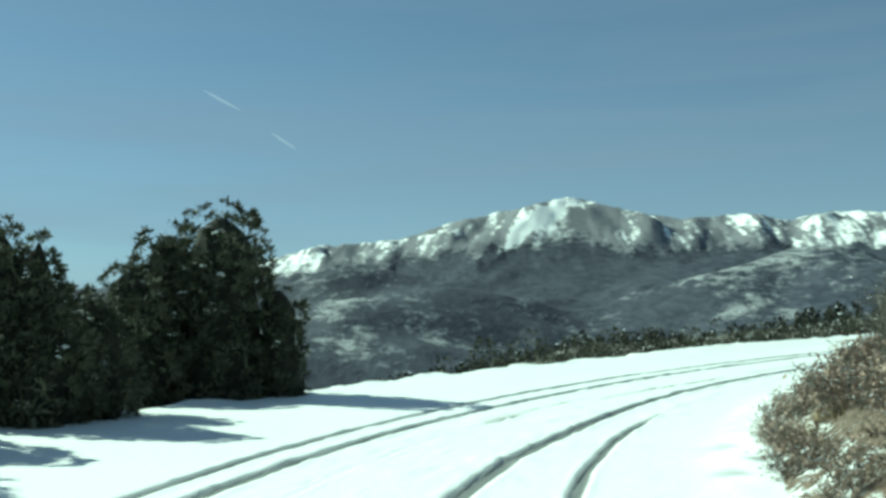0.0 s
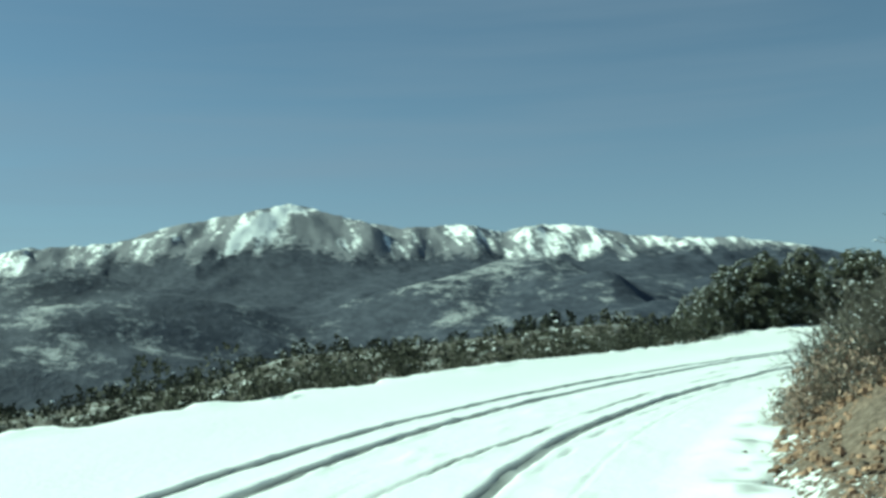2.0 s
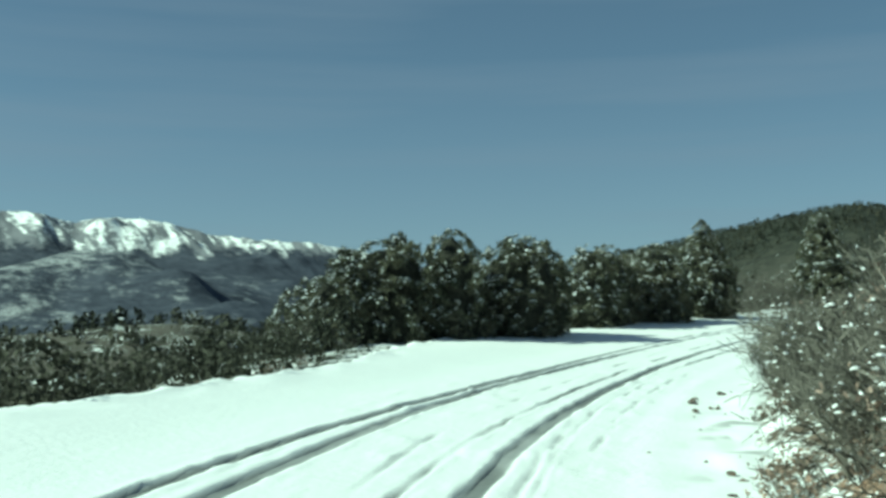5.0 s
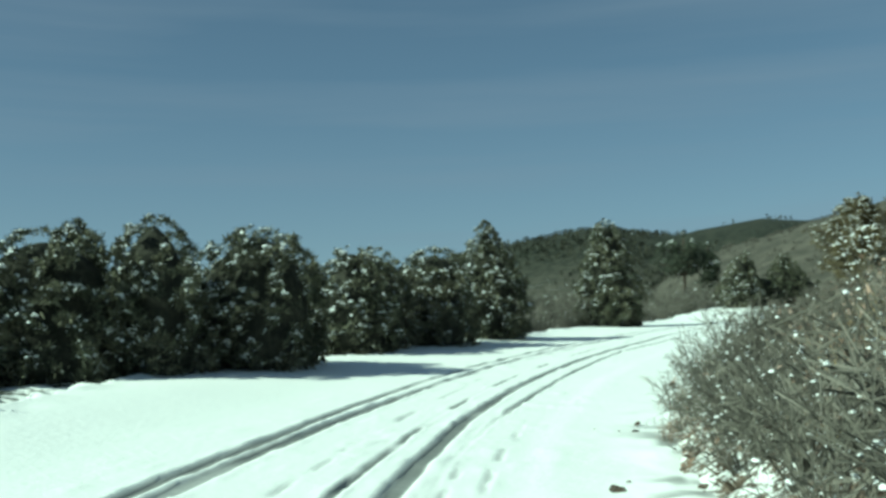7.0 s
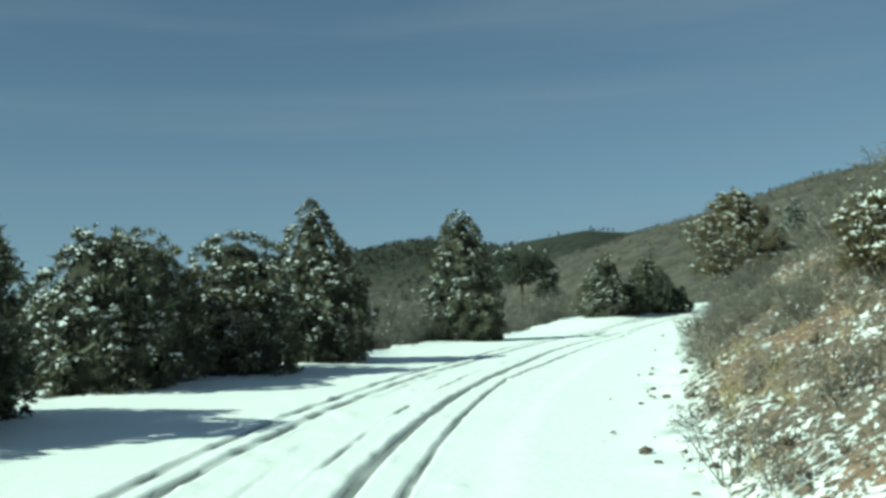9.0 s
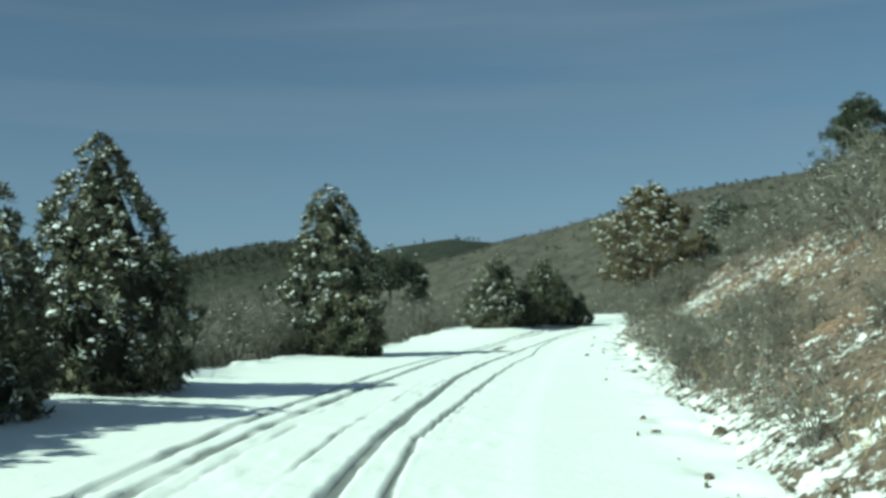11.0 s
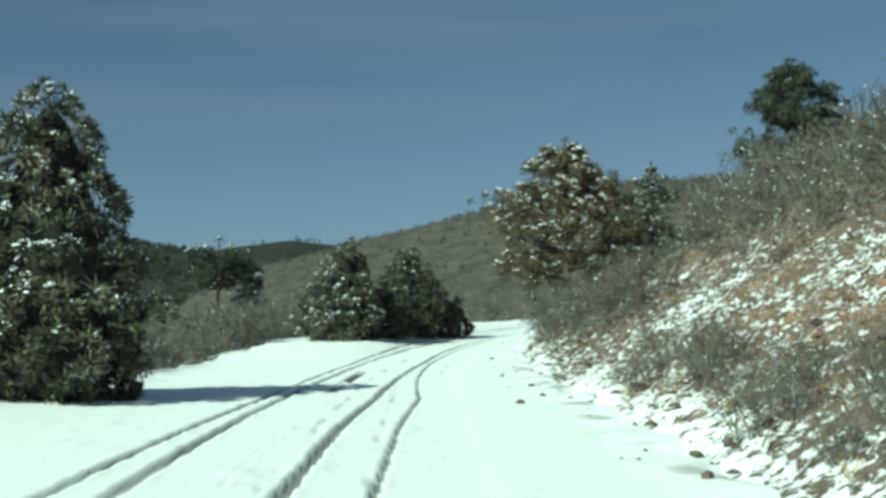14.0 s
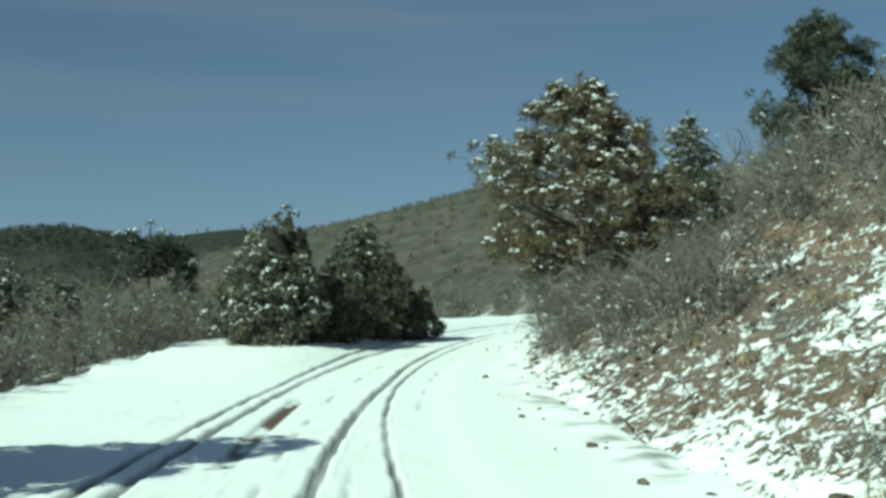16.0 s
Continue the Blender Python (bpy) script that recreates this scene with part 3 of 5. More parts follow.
# ribs that run down both ways from the summit
lean_ = 0.42 * np.tanh((11.4 - MA) / 2.0) * (4200 - MR) / 100
rib = fbm((MA + lean_) / 1.25, MR / 1600, 4, 24, True) - 0.6
MZ += 14 * rib * smooth(3250, 3700, MR) * (1 - 0.85 * smooth(4050, 4190, MR))
# spurs that run down from the crest: bearing at the top and foot, width on either side, height
for top_az, foot_az, wide_l, wide_r, tall in (
    (11.6, 7.9, 2.6, 1.5, 70), (12.6, 16.0, 1.1, 1.6, 40), (6.6, 4.6, 1.7, 1.0, 42), (2.4, 1.4, 1.4, 0.8, 40), (-2.2, -2.0, 1.6, 0.9, 38),
    (18.3, 17.2, 1.3, 0.8, 40), (21.3, 20.9, 1.2, 0.9, 46), (24.4, 23.9, 1.1, 0.8, 46), (26.4, 28.3, 1.6, 1.0, 60), (30.5, 31.8, 1.5, 0.8, 40),
):
    off = MA - (top_az + (foot_az - top_az) * (4200 - MR) / 650) + 0.7 * fbm(MX / 260, MY / 260, 3, 27)
    MZ += 0.6 * tall * np.clip(1 - np.where(off < 0, -off / wide_l, off / wide_r), 0, 1) * smooth(3480, 3800, MR) * smooth(4200, 3950, MR)
fine_rib = fbm((MA + 0.8 * lean_) / 0.42, MR / 900, 3, 25, True) - 0.6
MZ += 7 * fine_rib * smooth(3350, 3700, MR) * (1 - 0.8 * smooth(4080, 4190, MR))
MZ += 26 * fbm((MX + 0.4 * MY) / 130, MY / 190, 4, 17) * smooth(3400, 3700, MR) * smooth(4200, 4000, MR)
MZ += 9 * fbm(MA / 0.7, MR / 300, 4, 18) * smooth(3800, 4200, MR)
limit = MR * np.tan(np.radians(np.interp(MA, sky_az, sky_el) + 0.12 * fbm(MA / 0.5, MR * 0, 4, 19)))
MZ = np.minimum(MZ, limit)
line_el = np.interp(MA, [-46, -5, -1, 1.7, 6, 11.5, 16, 22, 28, 33.5, 40, 62], [5, 4.4, 4.7, 5.3, 5.6, 6.1, 5.35, 5.45, 5.15, 5.3, 4.9, 4.6])
alpine = smooth(-0.9, 0.9, np.degrees(np.arctan2(MZ, MR)) - line_el + 0.7 * fbm(MA / 0.8, MR / 250, 5, 26))
rock_and_light = np.interp(MA, [-10, -3, 5, 7.5, 9.0, 11.2, 12, 14, 17, 20, 22, 24, 27, 30, 38], [1.2, 1.2, 1.7, 2.1, 1.9, 1.8, 2.1, 1.8, 1.6, 1.6, 1.9, 0.8, 1.2, 0.9, 0.7])
# the sunlit band below the summit is painted whiter than the flanks beside it
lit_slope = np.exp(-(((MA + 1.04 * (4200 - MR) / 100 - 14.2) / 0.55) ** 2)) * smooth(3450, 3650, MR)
rock_and_light = rock_and_light + 1.6 * fbm((MA + 0.6 * lean_) / 0.8, MR / 190, 4, 29) + 2.3 * fbm((MA + 0.8 * lean_) / 0.24, MR / 130, 3, 31) + 1.3 * rib + 1.5 * fine_rib - 3.6 * lit_slope - 0.35
open_ground = 1.3 * smooth(-0.15, 0.5, fbm((MX + bend_x) / 170, (MY + bend_y) / 170, 4, 36)) - 0.3 - 2.6 * smooth(2650, 3050, MR)
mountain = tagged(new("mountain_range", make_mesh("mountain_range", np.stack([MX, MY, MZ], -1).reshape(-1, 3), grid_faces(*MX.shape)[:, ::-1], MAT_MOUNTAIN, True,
    {"alpine": alpine, "rock_and_light": rock_and_light, "open": open_ground})), "snow-capped mountain range above dark forested foothills", "mountain", kind="structure")

# ---- plant builders ----
def blades(base, way, length, width, rng, tip=0.35):
    """Tapered four-cornered blades, each a strip from base along way."""
    way = way / np.linalg.norm(way, axis=1, keepdims=True)
    side = np.cross(way, rng.normal(size=way.shape))
    side /= np.linalg.norm(side, axis=1, keepdims=True) + 1e-9
    w, ln = np.asarray(width)[:, None], np.asarray(length)[:, None]
    v = np.stack([base - side * w * 0.5, base + side * w * 0.5, base + way * ln + side * w * 0.5 * tip, base + way * ln - side * w * 0.5 * tip], 1)
    return v.reshape(-1, 3), np.arange(4 * len(base)).reshape(-1, 4)


def tubes(a, b, ra, rb, sides=3):
    """Tapered prisms from the points a to the points b."""
    way = b - a
    way = way / (np.linalg.norm(way, axis=1, keepdims=True) + 1e-9)
    ref = np.where(np.abs(way[:, 2:3]) > 0.9, np.array([[1.0, 0, 0]]), np.array([[0, 0, 1.0]]))
    u = np.cross(way, ref)
    u /= np.linalg.norm(u, axis=1, keepdims=True) + 1e-9
    v = np.cross(way, u)
    ang = np.arange(sides) * 2 * np.pi / sides
    ring = u[:, None] * np.cos(ang)[None, :, None] + v[:, None] * np.sin(ang)[None, :, None]
    verts = np.concatenate([a[:, None] + ring * np.asarray(ra)[:, None, None], b[:, None] + ring * np.asarray(rb)[:, None, None]], 1)
    k = np.arange(sides)
    quad = np.stack([k, (k + 1) % sides, (k + 1) % sides + sides, k + sides], 1)
    faces = quad[None] + (np.arange(len(a)) * 2 * sides)[:, None, None]
    return verts.reshape(-1, 3), faces.reshape(-1, 4)


# a low rounded snow pad of 6 + 6 + 1 corners, as four-cornered faces
PAD_V = np.array([(math.cos(k * math.pi / 3), math.sin(k * math.pi / 3), -0.25) for k in range(6)] + [(0.7 * math.cos(k * math.pi / 3 + 0.3), 0.7 * math.sin(k * math.pi / 3 + 0.3), 0.35) for k in range(6)] + [(0, 0, 0.55)])
PAD_F = np.array([(k, (k + 1) % 6, 6 + (k + 1) % 6, 6 + k) for k in range(6)] + [(6, 7, 8, 12), (8, 9, 10, 12), (10, 11, 6, 12)])


def pads(at, size, rng):
    """Lumps of snow lying at the points."""
    n = len(at)
    turn = rng.uniform(0, 2 * np.pi, n)
    c, s = np.cos(turn)[:, None], np.sin(turn)[:, None]
    stretch = rng.uniform(0.65, 1.5, (n, 1))
    jitter = 1 + rng.normal(0, 0.16, (n, len(PAD_V), 3))
    p = PAD_V[None] * jitter
    x, y = p[..., 0] * stretch, p[..., 1] / stretch
    v = np.stack([c * x - s * y, s * x + c * y, p[..., 2] * rng.uniform(0.7, 1.3, (n, 1)) + 0.35 * x * rng.normal(0, 0.6, (n, 1))], -1)
    v = v * np.asarray(size)[:, None, None] + at[:, None]
    return v.reshape(-1, 3), (PAD_F[None] + (np.arange(n) * len(PAD_V))[:, None, None]).reshape(-1, 4)


def join(*sets):
    verts, faces, n = [], [], 0
    for v, f in sets:
        verts.append(v)
        faces.append(f + n)
        n += len(v)
    return np.concatenate(verts), np.concatenate(faces)


def part(name, geometry, mat, parent, label=""):
    ob = new(name, make_mesh(name, *geometry, mat))
    ob.parent = parent
    return tagged(ob, label)


def thing(name, x, y, z, label, category, group=""):
    ob = new(name)
    ob.empty_display_size = 0.3
    ob.matrix_world = pose(x, y, z)
    return tagged(ob, label, category, group)


def lumpy(points, rng, scale, amount):
    """Pushes points in and out by a few soft waves, so that an outline is uneven."""
    off = np.zeros(len(points))
    for _ in range(7):
        k = rng.normal(0, 1, 3) / scale
        off += np.sin(points @ k + rng.uniform(0, 6.3))
    return 1 + amount * off / 2.6


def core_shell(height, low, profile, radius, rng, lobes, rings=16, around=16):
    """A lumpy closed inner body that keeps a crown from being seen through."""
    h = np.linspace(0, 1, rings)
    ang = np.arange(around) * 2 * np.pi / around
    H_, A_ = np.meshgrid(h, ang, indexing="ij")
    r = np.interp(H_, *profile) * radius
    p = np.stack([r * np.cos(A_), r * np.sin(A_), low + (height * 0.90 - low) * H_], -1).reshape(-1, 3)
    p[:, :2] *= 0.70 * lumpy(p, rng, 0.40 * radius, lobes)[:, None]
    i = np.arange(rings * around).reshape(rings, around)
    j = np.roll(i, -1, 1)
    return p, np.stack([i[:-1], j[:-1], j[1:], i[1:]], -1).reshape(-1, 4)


def clump_blades(centres, outs, sizes, rng, per, length, width):
    """Rounded bunches of foliage: blades that stand out from each centre, most of them to its outer and upper side."""
    n = len(centres)
    c, k = np.repeat(centres, per, 0), np.repeat(sizes, per)[:, None]
    way = rng.normal(0, 1, (n * per, 3))
    way /= np.linalg.norm(way, axis=1, keepdims=True)
    way = way + 0.75 * np.repeat(outs, per, 0)
    way /= np.linalg.norm(way, axis=1, keepdims=True) + 1e-9
    base = c + way * k * rng.uniform(0.25, 0.80, (n * per, 1)) * np.array([1, 1, 0.85])
    lean = way + rng.normal(0, 0.45, way.shape)
    return blades(base, lean, k[:, 0] * length * rng.uniform(0.6, 1.4, n * per), k[:, 0] * width * rng.uniform(0.6, 1.4, n * per), rng, 0.3)


def clump_snow(centres, outs, sizes, rng, per, size):
    """Clots of snow lying on the upper and outer side of the bunches."""
    n = len(centres)
    way = rng.normal(0, 0.55, (n * per, 3)) + np.repeat(outs, per, 0) * 0.7 + np.array([0, 0, 0.75])
    way /= np.linalg.norm(way, axis=1, keepdims=True)
    at = np.repeat(centres, per, 0) + way * np.repeat(sizes, per)[:, None] * rng.uniform(0.72, 1.0, (n * per, 1))
    keep = rng.uniform(0, 1, n * per) < 0.8
    return pads(at[keep], (np.repeat(sizes, per) * size * rng.uniform(0.4, 1.0, n * per) ** 1.3)[keep], rng)


# the side of the trees that holds more of the snow
SNOWIER_SIDE = np.array([-0.88, 0.30, 0.37])


def juniper(x, y, top, radius, seed, profile, snow=1.0, density=11.0, label="", group="junipers along the road", base=None, low=0.0, lobes=0.14):
    """A dense roadside juniper: trunk, dark inner body, a crown of many rounded bunches, clots of snow on them."""
    rng = np.random.default_rng(seed)
    z0 = (land_at(x, y) if base is None else base) - 0.10
    height = top - z0
    tree = thing("juniper_tree", x, y, z0, label, "tree", group)
    k = np.linspace(0, 1, 9)
    stem = np.stack([0.10 * radius * np.sin(3 * k + seed), 0.10 * radius * np.cos(2.3 * k + seed), k * height * 0.85], 1)
    r = 0.055 * height * (1 - 0.8 * k) * 0.6 + 0.015
    part("trunk", tubes(stem[:-1], stem[1:], r[:-1], r[1:], 7), MAT_BARK, tree)
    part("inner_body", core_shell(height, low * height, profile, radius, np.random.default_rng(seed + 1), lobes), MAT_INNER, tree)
    count = int(density * 2 * math.pi * radius * 0.75 * height) + 30
    u = rng.uniform(0, 1, count * 3)
    u = u[rng.uniform(0, 1, len(u)) < np.interp(u, *profile) + 0.08][:count]
    ang = rng.uniform(0, 2 * np.pi, len(u))
    prof = np.interp(u, *profile)
    p = np.stack([prof * radius * np.cos(ang), prof * radius * np.sin(ang), (low + (1 - low) * u * 0.97) * height], 1)
    swell = lumpy(p, np.random.default_rng(seed + 1), 0.40 * radius, lobes) * lumpy(p, np.random.default_rng(seed + 2), 0.16 * radius, 0.09)
    p[:, :2] *= (swell * rng.uniform(0.80, 1.0, len(u)))[:, None]
    p[:, 2] += 0.05 * height * (swell - 1) * (u > 0.15)
    out = np.stack([np.cos(ang), np.sin(ang), 0.25 + 0.9 * u], 1)
    out /= np.linalg.norm(out, axis=1, keepdims=True)
    size = rng.uniform(0.09, 0.165, len(u)) * (0.80 + 0.07 * height) * np.interp(prof, [0, 0.3, 1], [0.45, 0.75, 1.0])
    part("crown", clump_blades(p, out, size, rng, 34, 0.66, 0.26), MAT_FROSTED if snow > 0.45 else MAT_JUNIPER, tree)
    if snow > 0:
        patch = fbm(ang * 1.6 + seed, u * 5, 3, seed) * 0.5
        chance = snow * (0.40 + 0.60 * (out @ SNOWIER_SIDE) + patch) * smooth(0.02, 0.25, u)
        pick = np.flatnonzero(rng.uniform(0, 1, len(u)) < chance)
        if len(pick):
            tagged(part("snow_cover", clump_snow(p[pick], out[pick], size[pick], rng, 9, 0.24), MAT_SNOW, tree), kind="stuff")
    return tree


FULL = ([0, 0.15, 0.4, 0.65, 0.85, 1], [0.70, 1.0, 0.94, 0.66, 0.36, 0.10])
SLENDER = ([0, 0.3, 0.55, 0.75, 0.88, 1], [1.0, 0.76, 0.46, 0.24, 0.11, 0.03])
SPREADING = ([0, 0.15, 0.4, 0.6, 0.75, 0.88, 1], [0.72, 1.0, 0.93, 0.70, 0.48, 0.24, 0.05])


def pine(x, y, top, radius, seed, mat, snow=1.0, whorls=9, label="", start=0.22, tuft=0.16, base=None, taper=0.75, per=40, name="pine_tree", shape_=None, droop=0.05, limbs=(4, 7), lean=0.04, sprays=2):
    """An open conifer: tapering trunk, limbs, rounded bunches of needles along their outer half."""
    rng = np.random.default_rng(seed)
    z0 = (land_at(x, y) if base is None else base) - 0.1
    height = top - z0
    tree = thing(name, x, y, z0, label, "tree", "pines by the road")
    k = np.linspace(0, 1, 10)
    bend = lean * height
    stem = np.stack([bend * np.sin(2.5 * k + seed) - bend * math.sin(seed), bend * 0.7 * np.cos(2 * k + seed) - bend * 0.7 * math.cos(seed), k * height * 0.98], 1)
    r = 0.022 * height * (1 - 0.88 * k) + 0.01
    part("trunk", tubes(stem[:-1], stem[1:], r[:-1], r[1:], 8), MAT_BARK, tree)
    la, lb, lra, lrb, centres, outs, sizes = [], [], [], [], [], [], []
    turn = float(seed)
    for w in range(whorls):
        h = start + (0.97 - start) * (w + rng.uniform(-0.3, 0.3)) / whorls
        v = max(0.0, (h - start) / (1 - start))
        shape = float(np.interp(v, *shape_)) if shape_ else 1 - taper * v
        reach0 = radius * max(0.06, shape)
        root = np.array([np.interp(h, k, stem[:, i]) for i in range(3)])
        for _ in range(int(rng.integers(*limbs))):
            turn += 2.4
            a = turn + rng.normal(0, 0.35)
            reach = reach0 * rng.uniform(0.55, 1.12)
            rise = (0.26 * (1 - 0.6 * v) if shape_ and droop < 0.1 else 0.12) * rng.uniform(0.1, 1.2) - droop * (1 - v)
            pts_ = [root + np.array([math.cos(a + 0.25 * f * rng.normal()) * reach * f, math.sin(a) * reach * f, reach * (rise * f + 0.16 * f * f)]) for f in (0, 0.35, 0.7, 1.0)]
            for i in range(3):
                la.append(pts_[i]); lb.append(pts_[i + 1])
                lra.append(0.008 * height * (1 - 0.28 * i) * (1 - 0.6 * v)); lrb.append(0.008 * height * (1 - 0.28 * (i + 1)) * (1 - 0.6 * v))
            for f in ((0.45, 0.75, 1.0) if reach > 3 * tuft else (0.6, 1.0)):
                for _ in range(sprays if f > 0.5 else sprays // 2):
                    c = root + (pts_[3] - root) * f + rng.normal(0, 0.09 * reach + 0.4 * tuft * (1 - taper * v * (droop > 0.1)), 3) * np.array([1, 1, 0.6])
                    la.append(root + (pts_[3] - root) * (f - 0.15)); lb.append(c); lra.append(0.008); lrb.append(0.004)
                    centres.append(c)
                    outs.append((math.cos(a) * 0.5, math.sin(a) * 0.5, 0.6))
                    sizes.append(tuft * rng.uniform(0.75, 1.35) * (1 - (0.55 if droop > 0.1 else 0.0) * v))
    centres.append(stem[-1]); outs.append((0, 0, 1)); sizes.append(tuft * (0.4 if droop > 0.1 else 1.0))
    tagged(part("branchwork", tubes(np.array(la), np.array(lb), np.array(lra), np.array(lrb), 4), MAT_BARK, tree), kind="stuff")
    c, o, z = np.array(centres), np.array(outs), np.array(sizes)
    part("crown", clump_blades(c, o, z, rng, int(1.35 * per), 0.52, 0.125), mat, tree)
    if snow > 0:
        pick = np.flatnonzero(rng.uniform(0, 1, len(c)) < snow * (0.45 + 0.4 * (o @ SNOWIER_SIDE)) * np.interp(c[:, 2] / height, [start, 0.5, 1], [0.45, 0.9, 1.1]))
        if len(pick):
            tagged(part("snow_cover", clump_snow(c[pick], o[pick], z[pick], rng, 12, 0.19), MAT_SNOW, tree), kind="stuff")
    return tree


def bush_mesh(seed, height, spread_, stems=12, leaves=0, snow=30, fine=0.0055):
    """Branches, dry leaves and clots of snow of one many-stemmed oak bush."""
    rng = np.random.default_rng(seed)
    a, b, ra, rb, tips = [], [], [], [], []

    def grow(p, way, length, radius, level):
        steps = 3 if level < 2 else 1
        for i in range(steps):
            way = way + rng.normal(0, 0.22 if level else 0.14, 3)
            way[2] += 0.05
            way = way / np.linalg.norm(way)
            q = p + way * length / steps
            a.append(p); b.append(q)
            ra.append(radius * (1 - 0.22 * i)); rb.append(radius * (1 - 0.22 * (i + 1)))
            p = q
            if level < 2:
                for _ in range((0, 2, 3)[i] if level else (1, 2, 3)[i]):
                    turn = way + rng.normal(0, 0.75, 3)
                    grow(p, turn / np.linalg.norm(turn), length * rng.uniform(0.40, 0.65), max(fine, radius * 0.5), level + 1)
        tips.append(p)

    for _ in range(stems):
        ang, lean = rng.uniform(0, 2 * np.pi), rng.uniform(0.1, 1.0) * spread_ / height
        way = np.array([math.cos(ang) * lean, math.sin(ang) * lean, 1.0])
        grow(np.array([math.cos(ang), math.sin(ang), 0]) * rng.uniform(0, 0.22 * spread_) - np.array([0, 0, 0.1]), way / np.linalg.norm(way), height * rng.uniform(0.5, 0.85), 0.011 * height + 0.004, 0)
    a, b = np.array(a), np.array(b)
    keep = (b[:, 2] < height * 1.05) & (np.hypot(b[:, 0], b[:, 1]) < 1.25 * spread_)
    wood_geo = tubes(a[keep], b[keep], np.array(ra)[keep], np.array(rb)[keep], 3)
    tips = np.array(tips)
    tips = tips[(tips[:, 2] < height * 1.05) & (np.hypot(tips[:, 0], tips[:, 1]) < 1.25 * spread_)]
    leaf_geo = snow_geo = None
    if leaves:
        at = tips[rng.integers(0, len(tips), leaves)] + rng.normal(0, 0.07, (leaves, 3))
        leaf_geo = blades(at, rng.normal(0, 1, at.shape), rng.uniform(0.04, 0.10, leaves), rng.uniform(0.03, 0.06, leaves), rng, 0.6)
    if snow:
        at = tips[rng.integers(0, len(tips), snow)]
        snow_geo = pads(at, rng.uniform(0.009, 0.025, snow) * (0.6 + 0.4 * height), rng)
    return wood_geo, leaf_geo, snow_geo


def bush(seed, height, spread_, label, category, name, **more):
    """A first bush, to be copied; it stands at the origin until it is placed."""
    wood_geo, leaf_geo, snow_geo = bush_mesh(seed, height, spread_, **more)
    ob = thing(name, 0, 0, 0, label, category)
    part("branchwork", wood_geo, MAT_TWIG, ob)
    if leaf_geo:
        tagged(part("foliage", leaf_geo, MAT_OAKLEAF, ob, "curled dry brown leaves"), kind="stuff")
    if snow_geo:
        tagged(part("snow_cover", snow_geo, MAT_SNOW, ob), kind="stuff")
    return ob


# ---- trees ----
ROUND = ([0, 0.10, 0.3, 0.55, 0.78, 0.92, 1.0], [0.80, 0.97, 1.0, 0.90, 0.68, 0.42, 0.08])
OVAL = ([0, 0.10, 0.3, 0.55, 0.75, 0.90, 1.0], [0.78, 0.97, 1.0, 0.84, 0.60, 0.36, 0.06])
BROAD = ([0, 0.10, 0.35, 0.60, 0.80, 0.93, 1.0], [0.82, 1.0, 1.0, 0.96, 0.84, 0.55, 0.15])
CONE = ([0, 0.08, 0.25, 0.50, 0.75, 0.92, 1.0], [0.80, 0.98, 1.0, 0.80, 0.48, 0.21, 0.03])
SPIRE = ([0, 0.3, 0.6, 0.8, 0.9, 1.0], [0.9, 1.0, 0.8, 0.45, 0.30, 0.05])
EGG = ([0, 0.08, 0.25, 0.42, 0.60, 0.75, 0.86, 0.95, 1.0], [0.85, 1.0, 0.98, 0.90, 0.76, 0.52, 0.42, 0.26, 0.06])
DARK = "dark green juniper with little snow on its shaded side"
SNOWY = "dense dark green juniper flecked with clots of snow"
